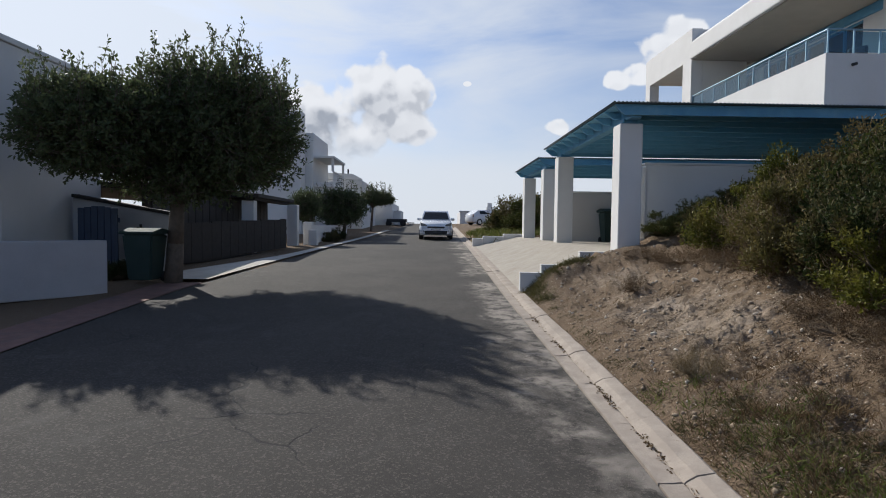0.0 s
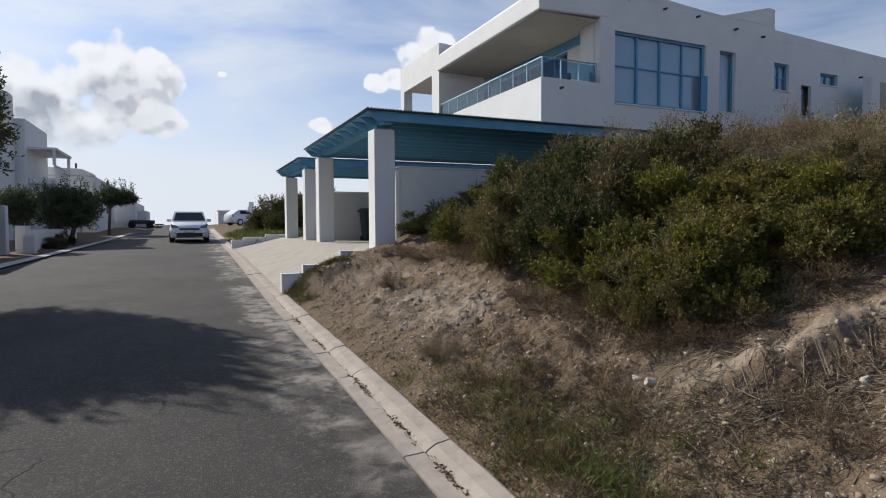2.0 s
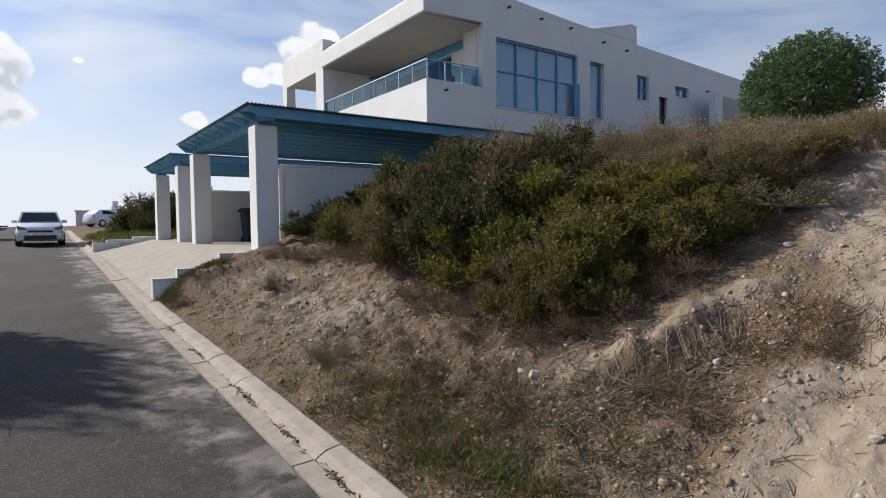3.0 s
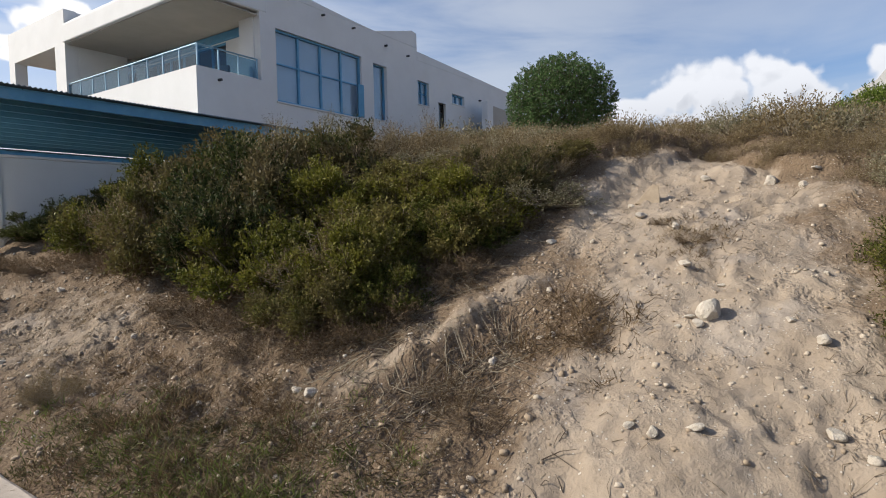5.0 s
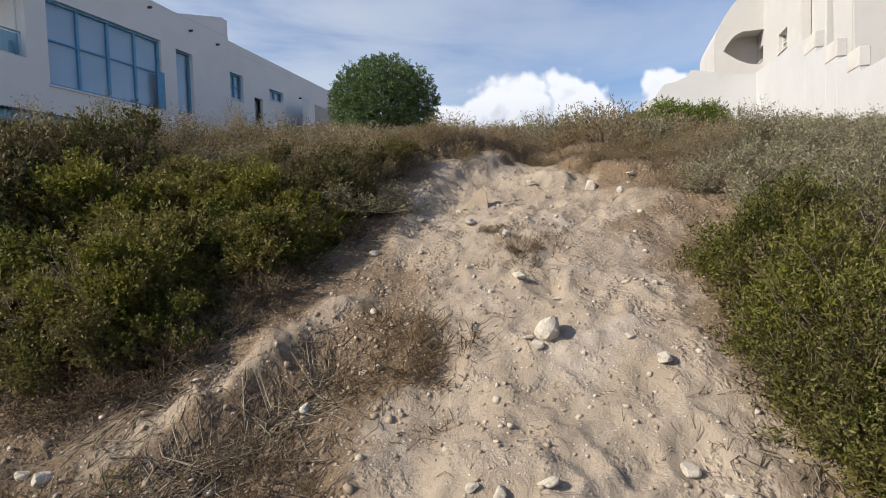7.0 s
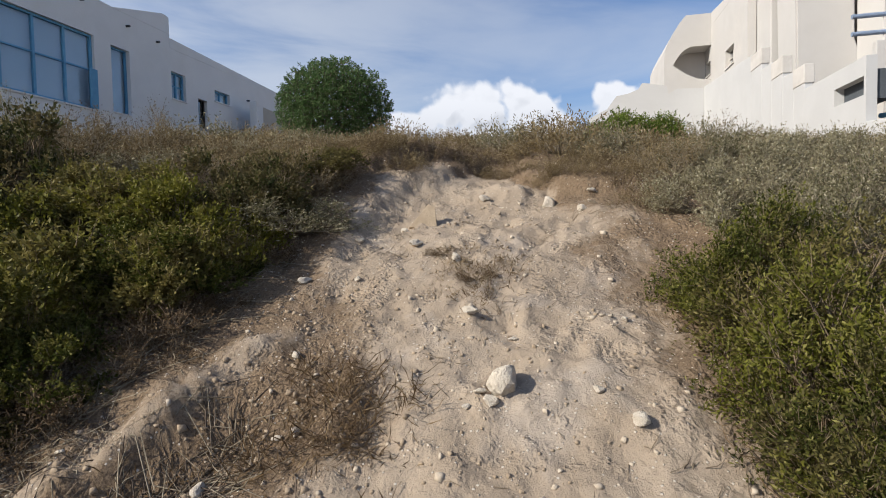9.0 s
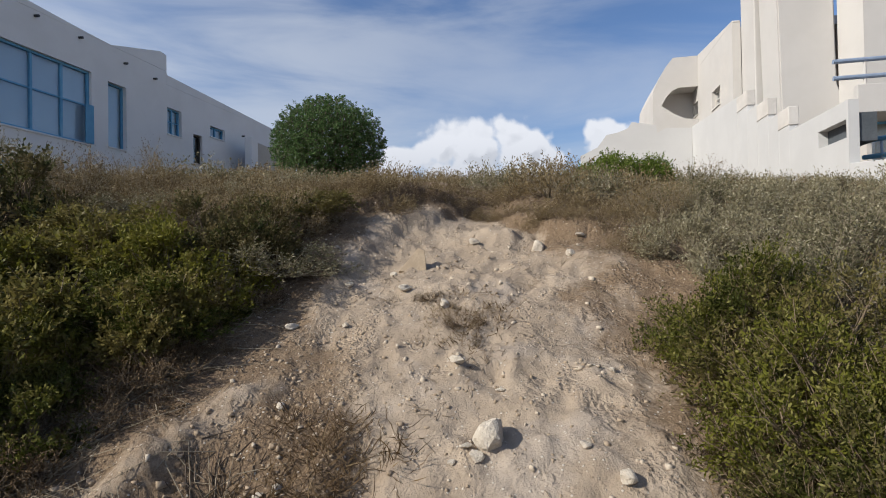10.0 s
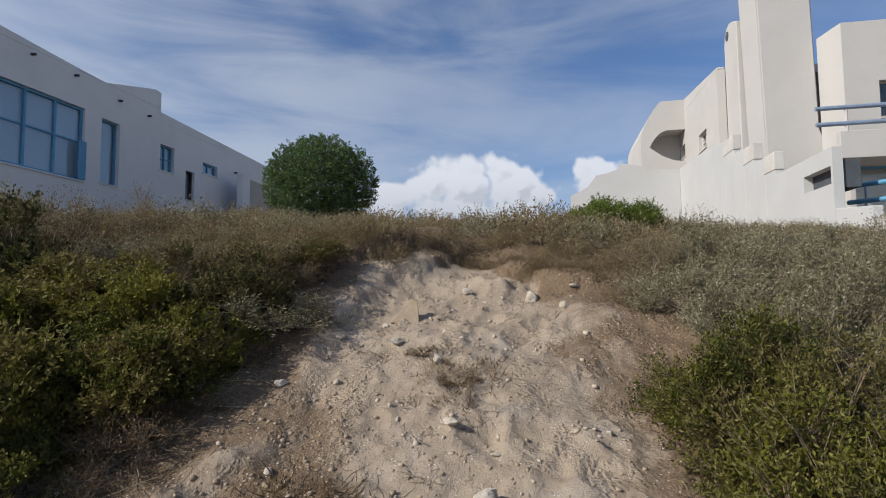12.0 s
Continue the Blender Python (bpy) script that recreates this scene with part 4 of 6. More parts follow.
part("bay_foot", prism([(-5.27, 9.427), (-5.24, 3.0), (-8.6, 3.0), (-8.6, 8.5), (-6.84, 8.72), (-6.3, 8.98), (-5.7, 9.427)], "x", 32.035, 37), CREAM, house2)
part("loggia_back", box(33.3, 33.6, -8.6, -5.6, 8.6, 10.4), CREAM, house2)
part("main_roof", box(26.3, 37, -16, -7.9, 10.8, 11.15), CREAM, house2)
part("chimney", prism([(24.70, 3.0), (24.70, 12.50), (25.15, 12.70), (25.55, 12.80), (25.90, 12.72), (26.14, 12.48), (26.26, 12.1), (26.275, 3.0)], "y", -9.5, -7.78, 0.03), CREAM, house2)
# solid disc coloured dark as the hole's shade
part("smoke_opening", rod((25.82, -8.4, 12.38), (25.82, -7.765, 12.38), 0.19, 16), INSIDE_SHADE, house2, "dark disc painted as the smoke opening's shade")
# tower: leaning inwards a little towards the top, splayed at its foot
bm = bmesh.new()
rings = []
for xa, xb, ya, yb, zz in ((22.8, 24.3, -10.3, -7.95, 3.0), (22.8, 24.3, -10.2, -7.97, 6.6), (22.8, 24.4, -9.9, -7.96, 6.95), (22.8, 24.5, -9.70, -7.95, 7.6), (22.85, 24.69, -9.62, -7.84, 15.5)):
    rings.append([bm.verts.new(v) for v in ((xa, yb, zz), (xa, ya, zz), (xb, ya, zz), (xb, yb, zz))])
for a, b in zip(rings, rings[1:]):
    for i in range(4):
        bm.faces.new((a[i], a[(i + 1) % 4], b[(i + 1) % 4], b[i]))
bm.faces.new(rings[-1])
bmesh.ops.recalc_face_normals(bm, faces=bm.faces)
bmesh.ops.bevel(bm, geom=[e for e in bm.edges if abs(e.verts[0].co.z - e.verts[1].co.z) > 0.2], offset=0.05, segments=2, affect="EDGES")
part("tower", bm, CREAM, house2, "tall tapering cream chimney tower")
part("front_wall", wall_with_holes("x", 21.6, 0.35, -16, -9.96, 3.0, 10.74, [(-13.2, -10.97, 7.54, 8.74), (-14.0, -10.1, 3.9, 5.97)]), CREAM, house2)
part("front_return", prism([(21.603, -9.957), (22.797, -9.74), (22.797, -10.3), (21.96, -10.4)], "z", 3.0, 10.74), CREAM, house2)
window(house2, "terrace_door", "x", 21.6, -14.0, -10.1, 3.9, 5.97, 3, 1, BLUE, depth=0.2, blind=SOFFIT)
window(house2, "upper_window", "x", 21.6, -13.2, -10.97, 7.54, 8.74, 2, 1, SOFFIT, depth=0.2, blind=INSIDE_SHADE)
part("balcony_parapet", box(20.3, 20.55, -16, -9.14, 5.98, 6.82, 0.02), CREAM, house2)
part("balcony_slab", box(20.553, 21.597, -16, -9.14, 5.98, 6.2, 0.01), CREAM, house2)
for zz in (7.06, 7.56):
    part("pole_rail", rod((20.4, -8.55, zz), (20.4, -16, zz + 0.08), 0.07, 10), GREYBLUE, house2, "grey-blue pole rail")
for yy in (-9.4, -11.6, -13.8):
    part("rail_post", rod((20.42, yy, 6.8), (20.42, yy, 7.6), 0.05, 8), CREAM, house2)
part("terrace_floor", box(15.5, 21.59, -16, H2 - 0.2, 3.1, 3.45), CREAM, house2)
for zz in (3.95, 4.35):
    part("pole_rail", rod((17.2, H2 + 0.2, zz + 0.25), (13.2, -9.2, zz), 0.06, 10), BLUE, house2, "blue pole handrail")
for i in range(6):
    part("rail_post", rod((16.7 - 0.65 * i, H2 + 0.05 - 0.2 * i, 3.2), (16.7 - 0.65 * i, H2 + 0.05 - 0.2 * i, 4.5), 0.03, 8), GREYBLUE, house2)

# boundary wall that climbs in steps with little piers
bwall = thing("boundary_wall", (20, -7, 3), "cream stepped boundary wall with stained piers", "wall")
SECTIONS = [(12.0, 14.4, 3.30, 3.45), (14.4, 15.9, 3.75, 3.9), (19.26, 20.03, 5.98, 5.98), (20.03, 20.89, 6.02, 6.08), (20.89, 21.83, 6.62, 6.70), (21.83, 22.83, 6.78, 6.80), (22.83, 23.92, 7.42, 7.50), (23.92, 31.0, 7.58, 8.08)]
for a, b, za, zb in SECTIONS:
    part("wall_section", prism([(a + 0.002, 2.2), (b - 0.002, 2.2), (b - 0.002, zb), (a + 0.002, za)], "y", -7.12, -6.9, 0.015), COOLWALL, bwall)
part("wall_section", wall_with_holes("y", -7.12, 0.22, 15.9, 19.258, 2.2, 5.35, [(16.0, 17.43, 4.5, 4.92)]), COOLWALL, bwall)
# solid block behind the hole, its dark colour painted as shade
part("wall_niche", box(15.95, 17.6, -7.5, -7.125, 4.4, 5.05), INSIDE_SHADE, bwall, "dark-painted block standing for shade in the wall opening")
for a, b, zt in ((22.80, 23.95, 7.50), (20.86, 21.86, 6.70), (19.23, 20.06, 6.02)):
    part("pier", box(a, b, -7.16, -6.88, zt - 0.5, zt + 0.03, 0.02), STAINED, bwall, "pier with dark weather stains")
part("cross_wall", prism([(-6.89, 3), (-6.89, 8.03), (-5.7, 8.08), (-5.28, 7.85), (-5.24, 8.24), (-4.27, 8.44), (-4.08, 8.45), (-3.91, 8.17), (-3.43, 7.99), (-2.88, 7.9), (-2.44, 7.3), (-1.6, 6.9), (-1.6, 3)], "x", 31.003, 31.3), COOLWALL, bwall)

# ---- left side of the road ----
lhouse = thing("house", (-8.4, 10.4, 0.4), "plain white rendered house behind the tree", "house")
part("wall", box(-16, -8.4, 10.3, 13.6, 0.2, 5.0, 0.03), PLASTER, lhouse)
part("coping", box(-16.03, -8.36, 10.26, 13.64, 5.0, 5.12, 0.02), PLASTER, lhouse)
part("plinth", box(-8.42, -8.34, 10.32, 13.5, 0.2, 0.7, 0.01), PLASTER, lhouse)
lwall = thing("garden_wall", (-6.2, 9.4, 0.3), "low white garden wall beside the pavement, tree shade in its grey", "wall")
bm = box(-4.0, 0.0, -0.13, 0.13, 0, 0.95, 0.02)
bm.transform(Matrix.Translation((-6.05, 9.55, 0.34)) @ Matrix.Rotation(radians(52), 4, "Z"))
part("wall", bm, SHADEWALL, lwall)
yardwall = thing("garden_wall", (-7, 12.6, 0.4), "white garden wall with sloping coping", "wall")
# white wall darkened by colour where tree shade would fall
part("wall", prism([(-8.3, 0.3), (-6.05, 0.3), (-6.05, 1.75), (-8.3, 2.15)], "y", 12.3, 12.5, 0.015), SHADEWALL, yardwall)
part("coping", prism([(-8.3, 2.153), (-6.0, 1.753), (-6.0, 1.83), (-8.3, 2.23)], "y", 12.26, 12.54, 0.01), DARKWOOD, yardwall)
gate = thing("garden_gate", (-7.4, 11.6, 0.4), "dark blue timber garden gate", "gate")
for i in range(6):
    part("board", box(-7.75 + 0.14 * i, -7.62 + 0.14 * i, 11.58, 11.62, 0.45, 1.95 - 0.02 * abs(i - 2.5), 0.005), NAVY, gate)
for zz in (0.7, 1.6):
    part("brace", box(-7.76, -6.9, 11.622, 11.65, zz, zz + 0.1, 0.004), NAVY, gate)


def wheelie_bin(x, y, z, label):
    """A two-wheeled bin, hinge away from the road."""
    b = thing("wheelie_bin", (x, y, z), label, "bin", "wheelie bins")
    bm = bmesh.new()
    lo = [bm.verts.new((x + a * 0.22, y + c * 0.25, z + 0.06)) for a, c in ((-1, -1), (1, -1), (1, 1), (-1, 1))]
    hi = [bm.verts.new((x + a * 0.29, y + c * 0.33, z + 0.95)) for a, c in ((-1, -1), (1, -1), (1, 1), (-1, 1))]
    for i in range(4):
        bm.faces.new((lo[i], lo[(i + 1) % 4], hi[(i + 1) % 4], hi[i]))
    bm.faces.new(hi), bm.faces.new(lo)
    bmesh.ops.recalc_face_normals(bm, faces=bm.faces)
    bmesh.ops.bevel(bm, geom=bm.edges[:], offset=0.03, segments=2, affect="EDGES")
    part("body", bm, PLASTIC, b)
    part("lid", prism([(y - 0.37, z + 0.955), (y - 0.36, z + 1.0), (y, z + 1.07), (y + 0.4, z + 1.02), (y + 0.4, z + 0.955)], "x", x - 0.33, x + 0.33, 0.015), PLASTIC, b)
    part("handle", rod((x - 0.2, y + 0.44, z + 1.0), (x + 0.2, y + 0.44, z + 1.0), 0.016, 8), PLASTIC, b)
    for s in (-0.26, 0.20):
        part("wheel", rod((x + s, y + 0.28, z + 0.10), (x + s + 0.06, y + 0.28, z + 0.10), 0.10, 16), RUBBER, b)


wheelie_bin(-5.9, 10.7, float(road_z(10.7)) + 0.05, "dark green plastic wheelie bin at the pavement")
wheelie_bin(5.15, 16.6, 1.12, "dark wheelie bin under the carport")
lport = thing("garage", (-6.9, 18, 0.5), "dark garage front with white posts and beam", "garage")
part("front", box(-7.1, -6.9, 12.95, 22.6, 0.4, 2.45, 0.02), DARKWOOD, lport)
part("roof", box(-12, -6.85, 13.7, 22.7, 2.453, 2.6, 0.02), DARKWOOD, lport)
part("porch_roof", box(-6.84, -5.86, 17.9, 22.7, 2.453, 2.58, 0.02), DARKWOOD, lport)
for i in range(19):
    part("door_board", box(-6.896, -6.87, 13.0 + 0.5 * i, 13.46 + 0.5 * i, 0.5, 2.35, 0.006), DARKWOOD, lport)
for px, py in ((-5.98, 22.0), (-6.47, 18.1)):
    part("post", box(px, px + 0.40, py, py + 0.36, 0.4, 2.36, 0.02), PLASTER, lport)
part("beam", box(-6.30, -6.0, 18.0, 22.5, 2.363, 2.45, 0.01), DARKWOOD, lport)
lowwall = thing("fence", (-6.1, 16, 0.4), "low dark slatted fence beside the apron", "fence")
for i in range(16):
    fy = 12.5 + 0.47 * i
    fx = -6.75 + 1.3 * (fy - 12.5) / 7.3
    bm = box(-0.02, 0.02, -0.234, 0.234, 0.1, 1.12 - 0.01 * (i % 3), 0.003)
    bm.transform(Matrix.Translation((fx, fy, float(road_z(fy)))) @ Matrix.Rotation(radians(-10), 4, "Z"))
    part("slat", bm, DARKWOOD, lowwall)
for zz in (0.0, 0.85):
    bm = box(-0.07, -0.021, -3.9, 3.9, zz, zz + 0.1, 0.005)
    bm.transform(Matrix.Translation((-6.12, 16.1, float(road_z(16)))) @ Matrix.Rotation(radians(-10.1), 4, "Z"))
    part("fence_rail", bm, DARKWOOD, lowwall)

far_house = thing("house", (-8, 40, 1), "white stepped houses further along the road", "house")
part("block", box(-14, -5.45, 42, 52, 0.8, 4.9, 0.08), PLASTER, far_house)
part("parapet", prism([(-14, 4.903), (-5.45, 4.903), (-5.5, 5.0), (-6.2, 5.35), (-7.6, 5.4), (-14, 5.4)], "y", 41.97, 42.3, 0.04), PLASTER, far_house)
part("tower", box(-13, -7.45, 34, 39, 0.8, 7.1, 0.08), PLASTER, far_house)
part("tower", box(-13, -7.9, 33, 33.98, 0.8, 8.2, 0.08), PLASTER, far_house)
part("balcony", box(-7.44, -6.25, 34.2, 38.5, 3.85, 4.15, 0.03), PLASTER, far_house)
part("balcony_wall", box(-7.44, -6.2, 34.5, 38.5, 0.8, 3.845, 0.03), PLASTER, far_house)
for i in range(9):
    part("baluster", box(-6.32, -6.26, 34.3 + 0.5 * i, 34.36 + 0.5 * i, 4.153, 4.75), PLASTER, far_house)
part("handrail", box(-6.34, -6.24, 34.2, 38.5, 4.755, 4.83), PLASTER, far_house)
for yy in (34.3, 38.3):
    part("pergola_post", box(-6.4, -6.26, yy, yy + 0.14, 4.84, 5.6), PLASTER, far_house)
part("pergola_beam", box(-7.44, -6.2, 34.2, 38.5, 5.603, 5.72), PLASTER, far_house)
# flat dark plates: shade of the rooms painted on the wall
part("window", box(-5.449, -5.43, 44, 45.2, 2.6, 4.0), INSIDE_SHADE, far_house)
part("window", box(-5.449, -5.43, 47, 48.2, 2.6, 4.0), INSIDE_SHADE, far_house)
part("flue", rod((-6.6, 42.6, 5.3), (-6.6, 42.6, 5.75), 0.06, 8), BLACKTRIM, far_house)
fh2 = thing("house", (-4, 55, 1.4), "low white house near the top of the road", "house")
part("block", box(-10, -4.0, 53, 64, 1.2, 3.7, 0.06), PLASTER, fh2)
part("porch", box(-3.99, -3.3, 55, 60, 1.2, 3.0, 0.05), PLASTER, fh2)
part("window", box(-3.995, -3.97, 60.6, 62, 2.2, 3.2), INSIDE_SHADE, fh2)
lean = thing("garden_wall", (-5, 24, 0.8), "white garden wall along the road", "wall")
part("wall", box(-5.45, -5.25, 23.4, 33, 0.5, 1.55, 0.02), PLASTER, lean)
part("gate_pier", box(-5.25, -4.9, 22.5, 22.85, 0.5, 1.38, 0.04), PLASTER, lean)
part("gate_pier", box(-5.55, -5.2, 22.9, 23.39, 0.5, 1.7, 0.04), PLASTER, lean)

rhouse = thing("house", (5, 74, 1.5), "low white house with a chimney beyond the lawn", "house")
part("wall", box(3.2, 14, 70, 78, 0.5, 3.3, 0.05), PLASTER, rhouse)
part("parapet", box(3.1, 14.1, 69.9, 70.2, 3.303, 3.45, 0.03), PLASTER, rhouse)
part("chimney", box(6.55, 7.4, 71, 71.7, 3.455, 3.95, 0.05), PLASTER, rhouse)
part("chimney_pot", box(6.68, 7.27, 71.1, 71.6, 3.953, 4.5, 0.05), PLASTER, rhouse)

# lawn edging beyond the drive
for i, (a, b, yy, zt) in enumerate(((1.42, 1.85, 23.0, 1.10), (1.85, 2.70, 23.0, 1.20), (2.70, 3.56, 23.0, 1.30))):
    e = thing("edging_wall", (a, yy, 0.8), "low white edging wall at the lawn", "wall", "lawn edging")
    part("block", box(a + 0.002, b, yy, yy + 0.22, 0.5, zt, 0.02), PLASTER, e)

# ---- cars ----


def car(place, turn, label, tall=1.5, length=3.9, width=1.72):
    """A hatchback, nose towards -y before it is turned."""
    c = thing("car", (0, 0, 0), label, "car")
    hw, L = width / 2, length

    def loft(sections):
        bm = bmesh.new()
        rings = []
        for y, pts in sections:
            rings.append([bm.verts.new((x, y, z)) for x, z in pts] + [bm.verts.new((-x, y, z)) for x, z in reversed(pts)])
        for a, b in zip(rings, rings[1:]):
            for i in range(len(a)):
                bm.faces.new((a[i], a[(i + 1) % len(a)], b[(i + 1) % len(a)], b[i]))
        bm.faces.new(rings[0]), bm.faces.new(rings[-1])
        bmesh.ops.recalc_face_normals(bm, faces=bm.faces)
        return bm
    body = loft([(-L / 2, ((hw * 0.80, 0.28), (hw * 0.84, 0.5), (hw * 0.74, 0.66))), (-L / 2 + 0.18, ((hw * 0.93, 0.22), (hw * 0.97, 0.56), (hw * 0.82, 0.80))),
                 (-L / 2 + 0.6, ((hw * 0.97, 0.20), (hw, 0.62), (hw * 0.86, 0.93))), (-L / 2 + 1.05, ((hw * 0.98, 0.20), (hw, 0.66), (hw * 0.90, 0.99))),
                 (0.4, ((hw * 0.98, 0.20), (hw, 0.68), (hw * 0.92, 1.0))), (L / 2 - 0.35, ((hw * 0.97, 0.22), (hw * 0.99, 0.70), (hw * 0.90, 1.02))), (L / 2, ((hw * 0.86, 0.30), (hw * 0.9, 0.65), (hw * 0.82, 0.98)))])
    bmesh.ops.bevel(body, geom=body.edges[:], offset=0.02, segments=1, affect="EDGES")
    part("body", body, CARPAINT, c, smooth=True)
    cab = loft([(-L / 2 + 0.95, ((hw * 0.88, 0.97), (hw * 0.86, 1.0))), (-L / 2 + 1.62, ((hw * 0.9, 0.99), (hw * 0.74, tall - 0.035))), (-0.1, ((hw * 0.92, 1.0), (hw * 0.73, tall))),
                (L / 2 - 0.65, ((hw * 0.9, 1.0), (hw * 0.70, tall - 0.06))), (L / 2 - 0.12, ((hw * 0.86, 0.99), (hw * 0.80, 1.06)))])
    part("cabin", cab, CARPAINT, c, smooth=False)
    shield = bmesh.new()
    shield.faces.new([shield.verts.new(v) for v in ((-hw * 0.80, -L / 2 + 0.975, 1.03), (hw * 0.80, -L / 2 + 0.975, 1.03), (hw * 0.66, -L / 2 + 1.53, tall - 0.085), (-hw * 0.66, -L / 2 + 1.53, tall - 0.085))])
    bmesh.ops.solidify(shield, geom=shield.faces[:], thickness=0.02)
    part("windscreen", shield, DARKGLASS, c, "dark windscreen, sky reflection partly in its colour")
    for s in (-1, 1):
        for y0, y1 in ((-L / 2 + 1.45, -0.12), (-0.04, L / 2 - 0.75)):
            g = bmesh.new()
            g.faces.new([g.verts.new(v) for v in ((s * hw * 0.915, y0, 1.04), (s * hw * 0.925, y1, 1.04), (s * hw * 0.757, y1 - 0.05, tall - 0.10), (s * hw * 0.765, y0 + 0.22, tall - 0.13))])
            bmesh.ops.solidify(g, geom=g.faces[:], thickness=0.012)
            part("side_window", g, DARKGLASS, c)
        m = part("mirror", box(s * (hw + 0.02) - 0.10, s * (hw + 0.02) + 0.10, -L / 2 + 1.2, -L / 2 + 1.30, 0.97, 1.10, 0.03), CARPAINT, c)
        lamp = prism([(s * hw * 0.50, 0.66), (s * hw * 0.90, 0.70), (s * hw * 0.92, 0.86), (s * hw * 0.60, 0.77)], "y", -L / 2 + 0.02, -L / 2 + 0.45, 0.01)
        part("headlight", lamp, HEADLAMP, c)
        part("fog_lamp", rod((s * hw * 0.72, -L / 2 - 0.015, 0.42), (s * hw * 0.72, -L / 2 + 0.05, 0.42), 0.05, 10), LAMPGLASS, c)
        for y in (-L / 2 + 0.72, L / 2 - 0.68):
            w = part("wheel", rod((s * (hw - 0.20), y, 0.30), (s * (hw + 0.005), y, 0.30), 0.30, 24), RUBBER, c)
            part("rim", rod((s * (hw - 0.02), y, 0.30), (s * (hw + 0.012), y, 0.30), 0.19, 16), CHROME, w)
        part("tail_light", box(s * hw * 0.84 - 0.06, s * hw * 0.84 + 0.06, L / 2 - 0.06, L / 2 + 0.005, 0.75, 1.0, 0.01), BRICKPAVE, c)
    part("grille", box(-hw * 0.5, hw * 0.5, -L / 2 - 0.012, -L / 2 + 0.05, 0.57, 0.66, 0.01), BLACKTRIM, c)
    part("lower_intake", box(-hw * 0.66, hw * 0.66, -L / 2 - 0.014, -L / 2 + 0.05, 0.27, 0.45, 0.03), BLACKTRIM, c)
    part("number_plate", box(-0.25, 0.25, -L / 2 - 0.025, -L / 2 - 0.014, 0.475, 0.575), LAMPGLASS, c)
    c.matrix_basis = pose(*place, 0, 0, turn)
    return c


HEADLAMP = mat("dark headlight lens", (0.16, 0.17, 0.18), (0.10, 0.11, 0.12), 0.12, 20, 90, 0.02, metal=0.3)
# base colour lifted towards grey to paint some sky reflection
DARKGLASS = mat("dark car glass with painted sky grey", (0.05, 0.058, 0.065), (0.07, 0.08, 0.09), 0.06, 2, 90, 0.0)
car((-0.06, 30.2, float(road_z(30.2)) + 0.0), 0, "white hatchback parked facing the camera on the road")
car((4.95, 55.0, float(ground_z(4.95, 55.0, False)) + 0.0), 118, "white car parked beyond the lawn", 1.45, 3.8)
trailer = thing("trailer", (-3.4, 52, 1.5), "small dark flat trailer parked by the road", "trailer")
part("bed", box(-4.4, -2.6, 51.5, 53.5, 1.85, 2.15, 0.02), BLACKTRIM, trailer)
part("drawbar", rod((-2.6, 52.4, 1.8), (-1.9, 52.4, 1.8), 0.05, 8), BLACKTRIM, trailer)
for xx in (-4.2, -2.9):
    part("wheel", rod((xx, 51.4, 1.75), (xx, 51.6, 1.75), 0.28, 16), RUBBER, trailer)

# ---- plants ----


def leaf_quads(P, D, L, W, r, curl=0.15):
    """Rhombic leaves at P pointing along D."""
    n = len(P)
    D = D / np.linalg.norm(D, axis=1, keepdims=True)
    S = np.cross(D, r.normal(size=(n, 3)))
    S /= np.linalg.norm(S, axis=1, keepdims=True) + 1e-9
    up = np.cross(S, D)
    L, W = np.broadcast_to(L, n)[:, None], np.broadcast_to(W, n)[:, None]
    mid = P + D * L * 0.5 + up * L * curl * 0.5
    v = np.stack([P, mid + S * W * 0.5, P + D * L, mid - S * W * 0.5], 1).reshape(-1, 3)
    return v, np.arange(n * 4).reshape(-1, 4)


def tube_quads(P, Q, r0, r1, r, sides=3):
    """Thin tapered twigs from P to Q."""
    n = len(P)
    D = Q - P
    D = D / (np.linalg.norm(D, axis=1, keepdims=True) + 1e-9)
    A = np.cross(D, r.normal(size=(n, 3)))
    A /= np.linalg.norm(A, axis=1, keepdims=True) + 1e-9
    B = np.cross(D, A)
    r0, r1 = np.broadcast_to(r0, n)[:, None], np.broadcast_to(r1, n)[:, None]
    ring0, ring1 = [], []
    for k in range(sides):
        c, s = math.cos(2 * math.pi * k / sides), math.sin(2 * math.pi * k / sides)
        ring0.append(P + (A * c + B * s) * r0)
        ring1.append(Q + (A * c + B * s) * r1)
    v = np.stack(ring0 + ring1, 1).reshape(-1, 3)
    base = np.arange(n)[:, None] * 2 * sides
    q = np.concatenate([base + np.array([k, (k + 1) % sides, sides + (k + 1) % sides, sides + k])[None] for k in range(sides)])
    return v, q


def merge(pieces):
    vs, qs, o = [], [], 0
    for v, q in pieces:
        vs.append(v), qs.append(q + o)
        o += len(v)
    return np.concatenate(vs), np.concatenate(qs)


